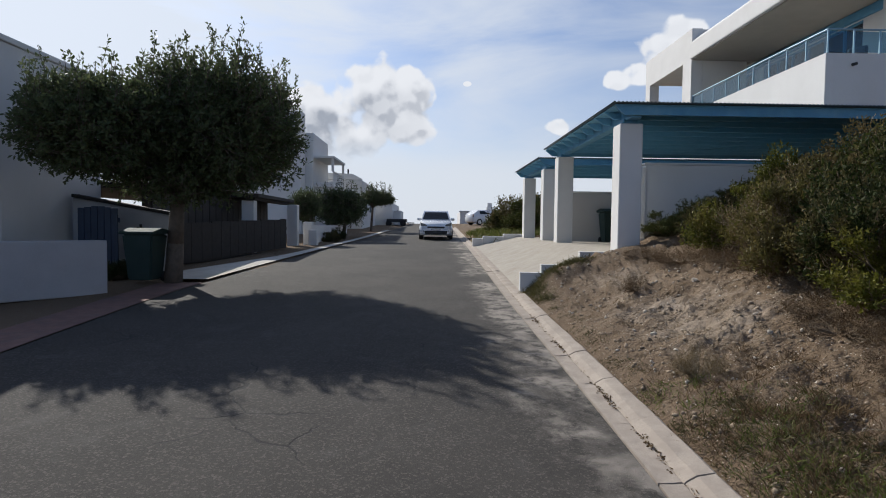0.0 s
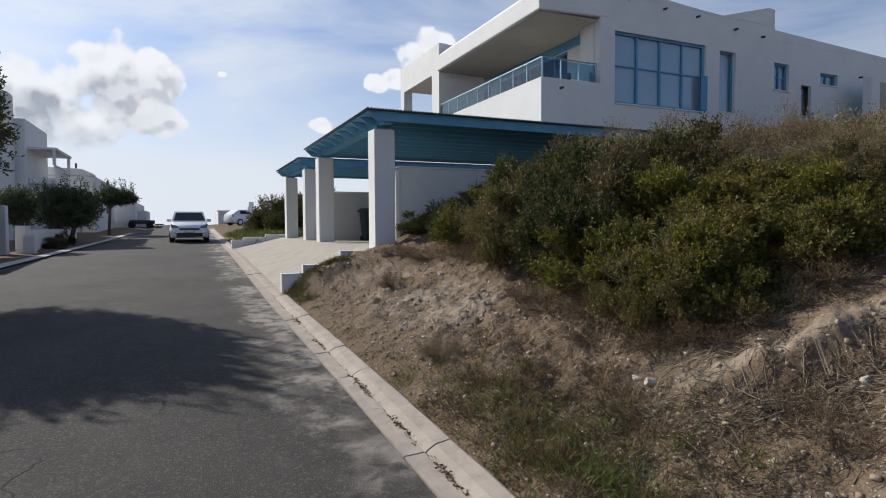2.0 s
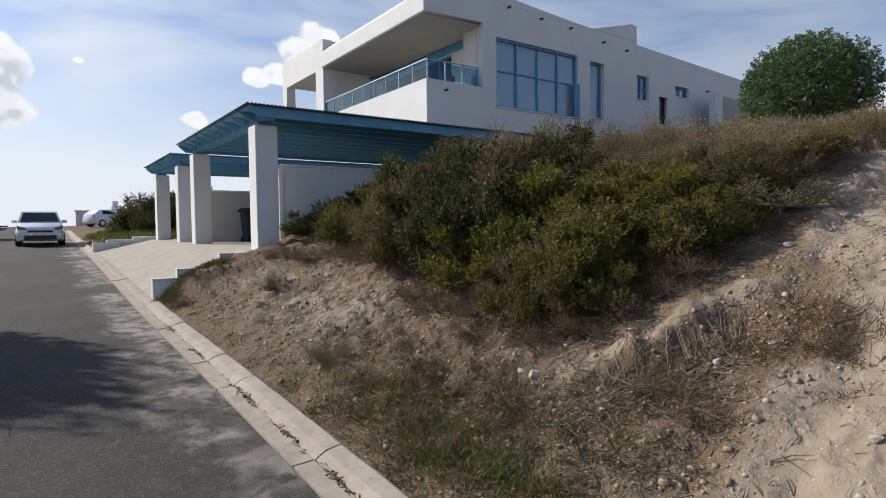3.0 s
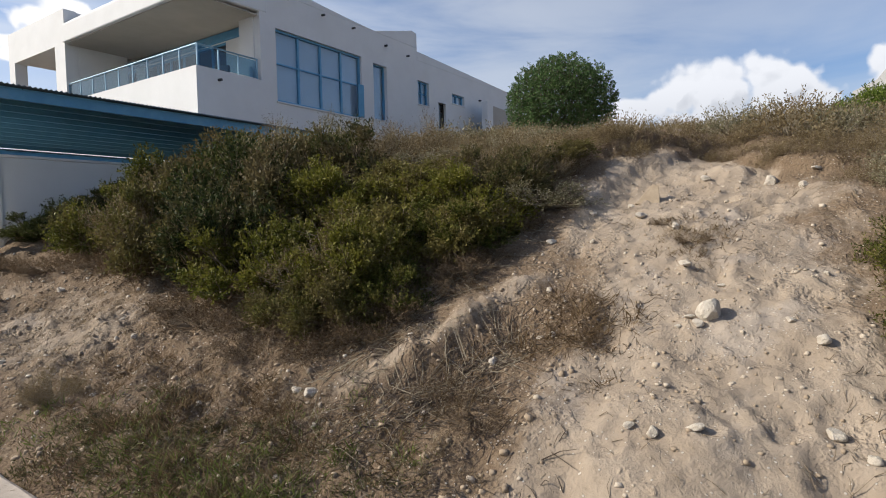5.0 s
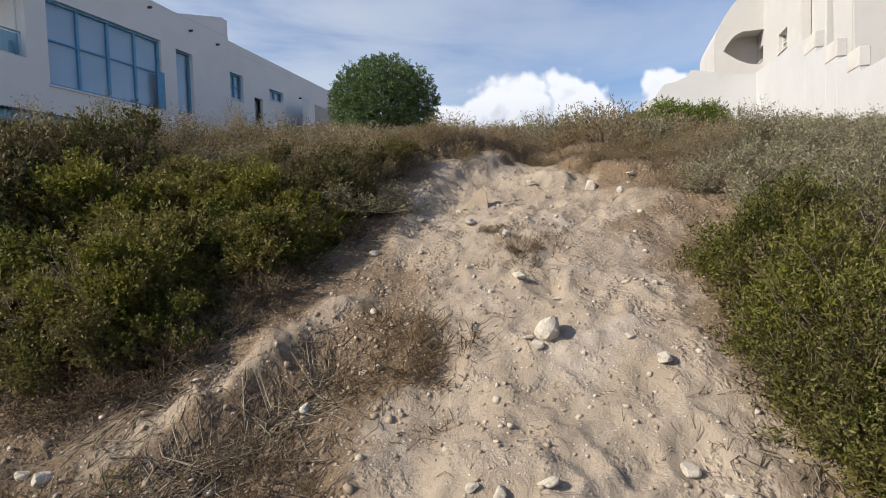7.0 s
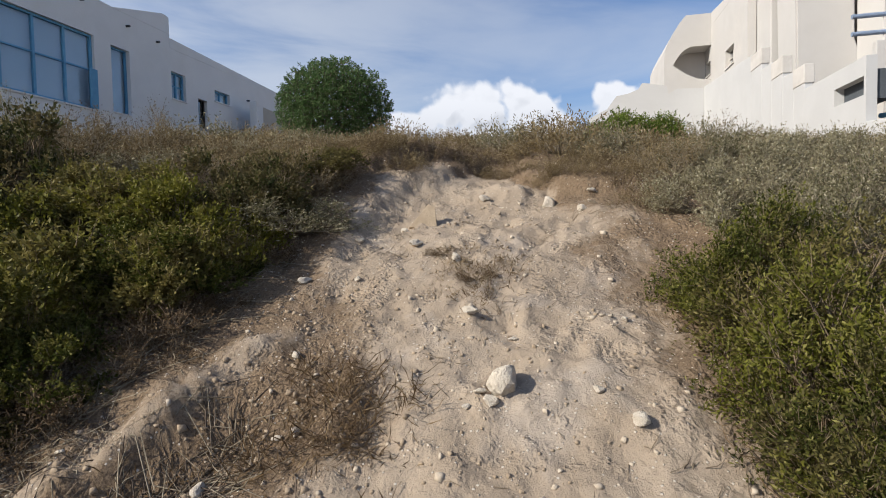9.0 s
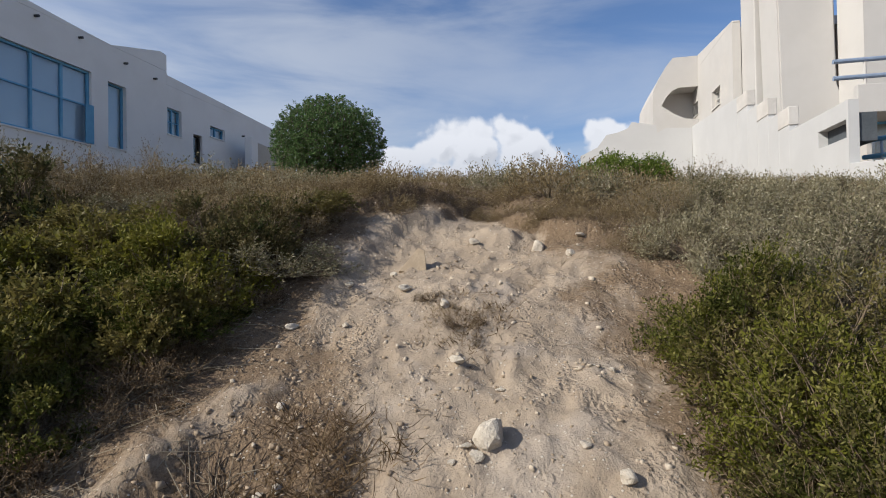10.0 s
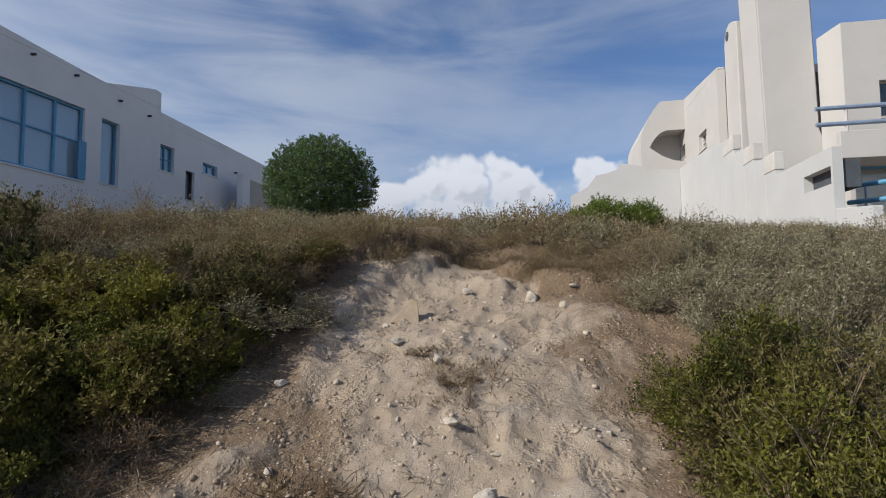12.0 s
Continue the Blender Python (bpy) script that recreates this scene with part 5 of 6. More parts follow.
def shrub_arrays(seed, rx, ry, h, twigs, per, leaf, width, wild=0.5, twig_len=0.22, bare=0.0, clumps=26):
    """A mound of leafy clumps with dark gaps between: returns leaves and stems."""
    r = np.random.default_rng(seed)
    u = r.normal(size=(clumps, 3))
    u[:, 2] = np.abs(u[:, 2]) * 0.9 + 0.02
    u /= np.linalg.norm(u, axis=1, keepdims=True)
    C = u * np.array([rx, ry, h]) * r.uniform(0.60, 1.08, clumps)[:, None]
    k = r.integers(0, clumps, twigs)
    v = r.normal(size=(twigs, 3))
    v /= np.linalg.norm(v, axis=1, keepdims=True)
    cr = 0.24 * (rx + h) * 0.5 * r.uniform(0.55, 1.15, clumps)[k]
    P = C[k] + v * (cr * r.uniform(0.1, 1.0, twigs) ** 0.5)[:, None] * np.array([1, 1, 0.8])
    P[:, 2] = np.maximum(P[:, 2], 0.02)
    D = v * 0.8 + u[k] * 0.6 + np.array([0, 0, 0.75]) + r.normal(size=(twigs, 3)) * wild
    D /= np.linalg.norm(D, axis=1, keepdims=True)
    ln = twig_len * r.uniform(0.4, 1.4, twigs)
    Q = P + D * ln[:, None]
    t = r.uniform(0.1, 1.05, (twigs, per))
    keep = (r.uniform(size=twigs) > bare)
    LP = (P[:, None] + (Q - P)[:, None] * t[..., None] + r.normal(size=(twigs, per, 3)) * 0.010)[keep].reshape(-1, 3)
    LD = (D[:, None] * 0.7 + r.normal(size=(twigs, per, 3)) * 0.6)[keep].reshape(-1, 3)
    n = len(LP)
    leaves = leaf_quads(LP, LD, leaf * r.uniform(0.6, 1.3, n), width * r.uniform(0.7, 1.2, n), r)
    root = C[k] * np.array([0.2, 0.2, 0.0])
    mid = C[k] * np.array([0.75, 0.75, 0.6]) + r.normal(size=P.shape) * 0.03
    some = r.uniform(size=twigs) < 0.14
    thin = r.uniform(size=twigs) < 0.3
    stems = merge([tube_quads(P[thin], Q[thin], 0.0028, 0.0014, r), tube_quads(mid[some], P[some], 0.005, 0.003, r), tube_quads(root[some], mid[some], 0.009, 0.005, r)])
    return leaves, stems


def shrub_meshes(name, *a, **k):
    (lv, lq), (sv, sq) = shrub_arrays(*a, **k)
    return np_mesh(name + "_foliage", lv, lq), np_mesh(name + "_stems", sv, sq)


SHRUBS = {
    "olive": [(shrub_meshes("olive", s, 0.66, 0.64, 0.76, 1600, 12, 0.042, 0.0205, 0.35, 0.15, 0.0, 30), LEAF_OLIVE, TWIG, "olive-green leafy shrub on the sandy bank") for s in (11, 12)],
    "dark": [(shrub_meshes("dark", s, 0.72, 0.68, 0.84, 1500, 10, 0.048, 0.0225, 0.35, 0.16, 0.0, 30), LEAF_DARK, TWIG, "dark green dense shrub on the sandy bank") for s in (21, 22)],
    "dry": [(shrub_meshes("dry", s, 0.68, 0.64, 0.62, 1500, 6, 0.031, 0.0125, 0.45, 0.24, 0.12), LEAF_DRY, TWIG_GREY, "dry brown twiggy shrub on the bank") for s in (31, 32)],
    "grey": [(shrub_meshes("grey", s, 0.64, 0.64, 0.60, 1500, 8, 0.034, 0.014, 0.5, 0.20, 0.05), LEAF_GREY, TWIG_GREY, "grey-green wiry shrub on the bank top") for s in (41, 42)],
    "near": [(shrub_meshes("near", s, 0.68, 0.64, 0.80, 2600, 10, 0.036, 0.0135, 0.4, 0.14, 0.0, 48), LEAF_NEAR, TWIG, "fine-leaved olive shrub beside the sandy path") for s in (51, 52)],
    "bright": [(shrub_meshes("bright", s, 0.70, 0.66, 0.5, 1500, 8, 0.05, 0.026), LEAF_BRIGHT, TWIG, "bright green leafy shrub on top of the bank") for s in (81, 82)],
    "dead": [(shrub_meshes("dead", s, 0.75, 0.55, 0.20, 900, 6, 0.030, 0.012, 1.1, 0.2, 0.3, 40), LEAF_DEAD, TWIG, "low dead brown growth at the thicket's foot") for s in (61, 62)],
}
shrub_count = 0


def shrub(kind, x, y, size=1.0, sink=0.05, group="shrubs on the bank", tall=1.0):
    global shrub_count
    (fo, st), leaf_m, stem_m, label = SHRUBS[kind][shrub_count % 2]
    z = float(ground_z(x, y)) - sink
    t = thing("shrub", (x, y, z), label, "shrub", group)
    for nm, me, m in (("foliage", fo, leaf_m), ("stem_growth", st, stem_m)):
        if not me.materials:
            me.materials.append(m)
        o = new(nm, me)
        o.parent = t
    t.scale = (size, size, size * tall)
    t.rotation_euler.z = shrub_count * 2.399
    shrub_count += 1
    return t


rng = random.Random(8)
FOOT_Y = (1.7, 2.1, 2.4, 3.1, 4.7, 6.4, 7.6, 10)
FOOT_X = (7.4, 5.3, 4.25, 3.95, 4.15, 4.25, 4.35, 4.6)
yy = 2.15
while yy < 10.6:
    foot = float(np.interp(yy, FOOT_Y, FOOT_X))
    xx = foot
    first = True
    while xx < 8.7:
        x, y = xx + rng.uniform(-0.15, 0.15), yy + rng.uniform(-0.2, 0.2)
        deep = xx - foot
        if yy < 3.7:
            kind = rng.choice(("olive", "olive", "olive", "dark", "dry")) if deep < 1.5 and xx < 6.0 else rng.choice(("dry", "grey", "dry", "olive" if deep < 2.8 else "dry"))
        elif yy < 6.0:
            kind = rng.choice(("dark", "dark", "olive")) if deep < 1.1 else rng.choice(("olive", "dark", "olive", "dry")) if deep < 2.1 else rng.choice(("dry", "dry", "grey"))
        else:
            kind = rng.choice(("dark", "dry", "dark", "olive")) if deep < 1.5 else rng.choice(("olive", "dark", "dry", "grey")) if deep < 2.7 else rng.choice(("dry", "dry", "grey"))
        size = rng.uniform(1.0, 1.3) * float(np.interp(x, (4.5, 6.0, 8.0), (1.0, 0.82, 0.46))) * float(np.interp(y, (3.8, 5.5, 8.0, 9.5), (1.0, 1.18, 1.0, 0.72)))
        flat_top = float(np.interp(y, (2.0, 3.0, 3.8, 5.5, 7.5, 9.5), (0.72, 0.85, 0.95, 1.2, 1.2, 0.75)))
        if x > 5.2 and y < 4.2:
            flat_top *= 0.72
        elif x > 5.7 and kind in ("dry", "grey"):
            flat_top *= 1.2
        elif x > 5.7:
            flat_top *= 0.92
        shrub(kind, x, y, size * (0.85 if first else 1.0), 0.05, "shrubs on the bank", flat_top)
        first = False
        xx += 0.92
    yy += 0.92
# dead and brown growth at the foot of the thicket
for x, y, s in ((3.85, 6.1, 0.7), (3.5, 4.75, 0.55), (3.35, 4.25, 0.6), (3.5, 3.7, 0.6), (3.2, 3.35, 0.45), (3.55, 2.75, 0.7), (3.85, 7.2, 0.7), (3.9, 2.3, 0.6), (4.6, 2.05, 0.6), (3.7, 8.3, 0.7), (3.45, 9.2, 0.6)):
    shrub("dead", x, y, s, 0.03)
for k, x, y, s in (("dead", 3.3, 1.35, 0.42), ("dead", 3.05, 1.05, 0.38), ("dead", 5.35, 0.25, 0.25), ("dead", 5.7, 0.55, 0.2)):
    shrub(k, x, y, s, 0.02)
# small dark shrubs by the kerb
for x, y, s in ((2.1, 4.3, 0.34),):
    shrub("dry", x, y, s, 0.02)
shrub("dead", 2.7, 7.6, 0.32, 0.0, tall=2.2)
# right of the sandy way
for k, x, y, s in (("dry", 5.3, 2.1, 0.45), ("dark", 5.9, 2.1, 0.5), ("dry", 6.5, 2.0, 0.5), ("dead", 4.25, 2.02, 0.5), ("dead", 3.72, 2.2, 0.5), ("dead", 3.42, 2.6, 0.5), ("dead", 4.85, 1.98, 0.42), ("dead", 5.5, 1.95, 0.42), ("dead", 3.7, 2.4, 0.6), ("dead", 6.7, 1.95, 0.5),
                   ("olive", 4.75, 2.45, 0.78), ("olive", 5.35, 2.42, 0.80), ("dark", 5.95, 2.35, 0.72), ("dry", 6.5, 2.2, 0.62),
                   ("olive", 3.72, 2.75, 0.66), ("olive", 3.68, 3.25, 0.62), ("olive", 3.98, 2.40, 0.60), ("olive", 4.05, 2.9, 0.85),
                   ("near", 3.60, -1.75, 0.78), ("near", 3.35, -2.55, 0.8), ("near", 3.9, -1.58, 0.70), ("near", 3.0, -3.0, 0.8),
                   ("near", 4.2, -1.64, 0.8), ("near", 4.0, -2.45, 0.9), ("near", 3.75, -3.1, 0.9), ("near", 5.2, -1.45, 0.76), ("near", 4.75, -1.74, 0.85), ("near", 4.55, -2.6, 0.72), ("grey", 5.7, -2.2, 0.78), ("grey", 5.2, -2.9, 0.85), ("grey", 6.0, -1.75, 0.66), ("near", 4.35, -3.5, 0.75), ("grey", 5.1, -3.8, 0.9), ("grey", 4.9, -2.4, 0.6), ("grey", 5.6, -3.3, 0.8),
                   ("grey", 6.6, -1.55, 0.72), ("grey", 6.3, -2.6, 0.8), ("grey", 7.1, -2.0, 0.75), ("grey", 6.2, -3.5, 0.8), ("grey", 7.0, -3.0, 0.8), ("grey", 7.9, -1.8, 0.7), ("grey", 7.9, -2.7, 0.75),
                   ("grey", 7.8, -3.8, 0.75), ("grey", 6.7, -4.5, 0.8), ("dry", 5.8, -4.7, 0.9), ("dry", 7.3, -1.35, 0.55), ("grey", 8.8, -4.6, 0.7), ("grey", 8.9, -3.3, 0.7), ("dry", 8.7, -2.2, 0.65), ("dead", 4.35, -1.35, 0.5), ("dead", 3.9, -1.6, 0.5)):
    shrub(k, x, y, s)


def scatter(name, label, category, places, makers, leaf_m, stem_m, seed):
    """Uncountable growth as one object: copies of a few tufts, joined."""
    r = np.random.default_rng(seed)
    L, S = [], []
    for x, y, s in places:
        (lv, lq), (sv, sq) = makers[r.integers(len(makers))]
        a = r.uniform(0, 6.283)
        R = np.array([[math.cos(a), math.sin(a), 0], [-math.sin(a), math.cos(a), 0], [0, 0, 1]]) * s
        o = np.array([x, y, float(ground_z(x, y)) - 0.03])
        L.append((lv @ R + o, lq)), S.append((sv @ R + o, sq))
    t = thing(name, (float(places[0][0]), float(places[0][1]), 0), label, category, kind="stuff")
    part("foliage", np_mesh(name, *merge(L)), leaf_m, t)
    part("stem_growth", np_mesh(name, *merge(S)), stem_m, t)
    return t


rng = random.Random(21)
low = [shrub_arrays(s, 0.5, 0.5, 0.36, 280, 5, 0.052, 0.0185, 0.4, 0.22, 0.12) for s in (71, 72, 73)]
ridge = []
for _ in range(900):
    x, y = rng.uniform(7.6, 14.5), rng.uniform(-8, 11)
    if x < 8.5 and abs(y - 0.5) < 0.7:
        continue
    if x < 8.2 and y > 1.9 and y < 8:
        continue
    if all((x - a) ** 2 + (y - b) ** 2 > 0.42 ** 2 for a, b, _s in ridge):
        ridge.append((x, y, rng.uniform(0.55, 0.95) * (0.75 if y < -1.5 else 0.9) * (1 + 0.35 * float(vnoise(np.array(x * 0.8), np.array(y * 0.8), 91)))))
scatter("dry_scrub", "dry brown scrub covering the top of the bank", "scrub", ridge[:170], low, LEAF_DRY, TWIG_GREY, 5)
scatter("grey_scrub", "grey-green wiry scrub on top of the bank", "scrub", ridge[170:260], low, LEAF_GREY, TWIG_GREY, 6)
cover = [(rng.uniform(6.2, 8.4), rng.uniform(2.2, 5.2), rng.uniform(0.4, 0.7)) for _ in range(38)]
scatter("brown_scrub", "low dry brown scrub behind the thicket", "scrub", cover, low, LEAF_DRY, TWIG_GREY, 9)
edge = [(7.55 + rng.uniform(-0.15, 0.3), rng.uniform(1.5, 3.4), rng.uniform(0.35, 0.6)) for _ in range(12)] + [(7.25 + rng.uniform(0, 0.5), rng.uniform(1.1, 2.0), rng.uniform(0.3, 0.5)) for _ in range(14)] + [(7.35 + rng.uniform(0, 0.6), rng.uniform(-1.2, -0.15), rng.uniform(0.25, 0.42)) for _ in range(11)] + [(8.3 + rng.uniform(0, 0.6), rng.uniform(-0.2, 1.1), rng.uniform(0.35, 0.5)) for _ in range(14)] + [(rng.uniform(6.5, 7.6), rng.uniform(-1.5, -0.75), rng.uniform(0.2, 0.36)) for _ in range(14)] + [(float(lip_line(q)) + rng.uniform(0.08, 0.3), q, rng.uniform(0.2, 0.4)) for q in np.linspace(-0.9, 2.1, 44)]
wisps = [shrub_arrays(s, 0.5, 0.5, 0.36, 150, 6, 0.048, 0.016, 0.4, 0.21, 0.12) for s in (74, 75, 76)]
scatter("dry_tufts", "dry tufts hanging over the head of the path", "scrub", edge, wisps, LEAF_DRY, TWIG, 7)
for x, y, s in ((12.2, -1.4, 0.85), (11.7, -0.95, 0.62), (12.6, -2.0, 0.75)):
    shrub("bright", x, y, s, -0.08)


def tufts(name, label, places, blades, length, leaf_m, seed, lean=0.5, width=0.006):
    """Grass tufts as one object."""
    r = np.random.default_rng(seed)
    out = []
    for x, y, s in places:
        n = int(blades * s)
        px, py = x + r.normal(size=n) * 0.09 * s, y + r.normal(size=n) * 0.09 * s
        P = np.stack([px, py, ground_z(px, py) - 0.005], 1)
        D = r.normal(size=(n, 3)) * np.array([lean, lean, 0.15]) + np.array([0, 0, 0.9])
        out.append(leaf_quads(P, D, length * s * r.uniform(0.5, 1.3, n), width * r.uniform(0.7, 1.3, n), r, 0.3))
    return tagged(part(name, np_mesh(name, *merge(out)), leaf_m), label, "grass", kind="stuff")


rng = random.Random(31)
green = [(1.85 + rng.gauss(0, 0.15), rng.uniform(1.0, 4.2), rng.uniform(0.4, 0.9)) for _ in range(30)] + [(rng.gauss(2.05, 0.25), rng.gauss(3.1, 0.35), rng.uniform(0.5, 1.0)) for _ in range(8)] + [(rng.uniform(2.2, 3.0), rng.uniform(0.9, 2.4), rng.uniform(0.4, 0.8)) for _ in range(14)]
green += [(rng.gauss(1.95, 0.16), rng.uniform(0.9, 2.8), rng.uniform(0.5, 1.0)) for _ in range(34)]
tufts("green_grass", "sparse green grass tufts beside the kerb", green, 55, 0.13, GRASS_GREEN, 41, 0.8)
verge = [(a + rng.gauss(0, 0.10), 9.75 + (a - 1.5) * 0.25 + rng.gauss(0, 0.14), rng.uniform(0.5, 0.9)) for a in np.linspace(1.5, 2.6, 60)] + [(1.6 + rng.gauss(0, 0.08), rng.uniform(8.6, 9.8), rng.uniform(0.4, 0.8)) for _ in range(26)]
tufts("verge_growth", "low olive growth in front of the stepped wall", verge, 90, 0.15, VERGE, 46, 1.2, 0.008)
thatch = [(rng.uniform(1.53, 2.5), rng.uniform(1.1, 3.6), rng.uniform(0.5, 0.9)) for _ in range(120)] + [(rng.uniform(1.52, 1.75), rng.uniform(1.0, 8.6), rng.uniform(0.3, 0.6)) for _ in range(60)]
tufts("verge_thatch", "low matted olive and straw growth along the kerb", thatch, 85, 0.085, VERGE, 47, 1.4, 0.006)
dry = [(rng.uniform(1.8, 3.4), rng.uniform(0.9, 9), rng.uniform(0.3, 0.6)) for _ in range(56)] + [(rng.uniform(2.6, 4.2), rng.uniform(-2.2, -1.35), rng.uniform(0.3, 0.6)) for _ in range(30)] + [(5.3 + rng.uniform(-0.3, 0.3), 0.25 + rng.uniform(-0.3, 0.3), 0.45) for _ in range(10)]
brown = [(3.95 + rng.gauss(0, 0.22), 0.74 + rng.gauss(0, 0.17), rng.uniform(0.45, 0.95)) for _ in range(28)] + [(3.3 + rng.gauss(0, 0.25), 1.3 + rng.gauss(0, 0.14), rng.uniform(0.4, 0.7)) for _ in range(14)] + [(5.35 + rng.gauss(0, 0.2), 0.28 + rng.gauss(0, 0.12), rng.uniform(0.3, 0.5)) for _ in range(24)]
brown += [(rng.uniform(1.6, 2.9), rng.uniform(1.2, 4.8), rng.uniform(0.4, 0.9)) for _ in range(75)]
brown += [(rng.uniform(1.6, 2.8), rng.uniform(1.2, 3.4), rng.uniform(0.4, 0.8)) for _ in range(90)]
dry += [(rng.uniform(1.6, 2.8), rng.uniform(0.8, 3.4), rng.uniform(0.3, 0.7)) for _ in range(70)]
tufts("brown_grass", "dark brown dead grass clumps on the path", brown, 60, 0.17, GRASS_BROWN, 45, 1.1, 0.005)
tufts("dry_grass", "dry brown grass tufts on the sand", dry, 85, 0.15, GRASS_DRY, 42, 0.9, 0.004)
lawn = [(rng.uniform(1.9, 7.5), rng.uniform(23.2, 34), rng.uniform(1.0, 2.0)) for _ in range(420)]
tufts("lawn", "rough green lawn above the road", lawn, 22, 0.16, LAWN, 43, 0.7, 0.03)


def litter(name, label, places, seed, length, radius, m):
    """Fallen twigs and roots lying on the sand, one object."""
    r = np.random.default_rng(seed)
    out = []
    for x, y, sx, sy, n in places:
        px, py = x + r.normal(size=n) * sx, y + r.normal(size=n) * sy
        a = r.uniform(0, 6.283, n)
        ln = length * r.uniform(0.3, 1.6, n)
        mx, my = px + np.cos(a) * ln * 0.5, py + np.sin(a) * ln * 0.5
        a2 = a + r.normal(size=n) * 0.6
        qx, qy = mx + np.cos(a2) * ln * 0.5, my + np.sin(a2) * ln * 0.5
        P = np.stack([px, py, ground_z(px, py) + 0.004], 1)
        M = np.stack([mx, my, ground_z(mx, my) + r.uniform(0.005, 0.03, n)], 1)
        Q = np.stack([qx, qy, ground_z(qx, qy) + r.uniform(0.0, 0.04, n)], 1)
        out += [tube_quads(P, M, radius, radius * 0.8, r), tube_quads(M, Q, radius * 0.8, radius * 0.4, r)]
    return tagged(part(name, np_mesh(name, *merge(out)), m), label, "twigs", kind="stuff")


rng = random.Random(33)
skirt = []
for _ in range(110):
    y = rng.uniform(1.9, 9.8)
    skirt.append((float(np.interp(y, FOOT_Y, FOOT_X)) - 0.32 + rng.uniform(-0.2, 0.3), y, rng.uniform(0.6, 1.1)))
skirt += [(rng.uniform(4.2, 7.0), 2.05 + rng.uniform(-0.1, 0.3), rng.uniform(0.5, 0.8)) for _ in range(24)] + [(4.4 + rng.uniform(-0.6, 0.9), -1.25 + rng.uniform(-0.25, 0.15), rng.uniform(0.5, 0.8)) for _ in range(30)]
tufts("dead_twigs", "bare dead twigs hanging at the thicket's foot", skirt, 60, 0.26, LEAF_DEAD, 44, 1.3, 0.006)
litter("root_litter", "tangle of dry roots and twigs on the sand", [(3.2, 1.42, 0.2, 0.14, 190), (3.6, 1.22, 0.22, 0.12, 130), (2.95, 1.7, 0.2, 0.2, 90), (3.6, 2.15, 0.25, 0.15, 60), (2.7, 1.3, 0.3, 0.5, 160), (4.4, 1.98, 0.4, 0.10, 40), (3.2, -1.6, 0.4, 0.3, 120)], 51, 0.14, 0.0038, DARKTWIG)
litter("bare_twigs", "pale bare twigs sprawling at the thicket's foot", [(3.25, 1.42, 0.18, 0.12, 60), (3.6, 1.25, 0.2, 0.10, 40), (3.0, 1.7, 0.2, 0.15, 30), (3.55, 2.3, 0.25, 0.18, 90), (4.15, 2.08, 0.3, 0.12, 80), (4.8, 2.02, 0.35, 0.10, 60), (3.95, 2.55, 0.25, 0.25, 60), (3.75, 3.2, 0.2, 0.3, 40), (4.7, 2.15, 0.4, 0.12, 45), (3.7, 4.4, 0.2, 0.6, 40), (3.85, 6.0, 0.2, 0.8, 40)], 57, 0.34, 0.0036, TWIG_GREY)
litter("twig_litter", "small dry twigs scattered over the bank", [(2.7, 3.5, 0.6, 2.2, 900), (3.4, -1.3, 0.5, 0.3, 260), (5.2, 0.3, 1.2, 0.6, 110), (2.6, 6.5, 0.5, 1.6, 400), (3.2, -1.8, 0.7, 0.4, 320)] + [(rng.uniform(2.8, 6.5), rng.gauss(-0.1, 0.5), 0.05, 0.05, 10) for _ in range(14)], 52, 0.075, 0.0024, TWIG)

litter("straw", "pale dry straw strewn over the bank", [(2.4, 2.2, 0.45, 0.7, 700), (2.7, 5.0, 0.5, 1.6, 700), (3.5, 2.2, 0.4, 0.25, 160), (3.7, -1.4, 0.5, 0.2, 220), (6.9, -0.9, 0.4, 0.3, 160), (7.2, 1.5, 0.3, 0.3, 120)], 58, 0.085, 0.0019, TWIG_GREY)

# ---- stones ----


def stone_mesh(seed, flat=0.7):
    bm = bmesh.new()
    bmesh.ops.create_icosphere(bm, subdivisions=3, radius=0.5)
    r = random.Random(seed)
    off = Vector((seed * 1.7, seed * 0.3, 0))
    planes = []
    for _ in range(9):
        d = Vector((r.gauss(0, 1), r.gauss(0, 1), r.gauss(0, 1))).normalized()
        planes.append((d, r.uniform(0.27, 0.42)))
    for v in bm.verts:
        for d, k in planes:
            over = v.co.dot(d) - k
            if over > 0:
                v.co -= d * over * 0.97
        v.co *= 1 + 0.12 * noise.noise(v.co * 3.5 + off) + 0.06 * noise.noise(v.co * 11 + off)
        v.co.z *= flat
    me = bpy.data.meshes.new("stone")
    bm.to_mesh(me)
    bm.free()
    me.materials.append(STONE)
    return me


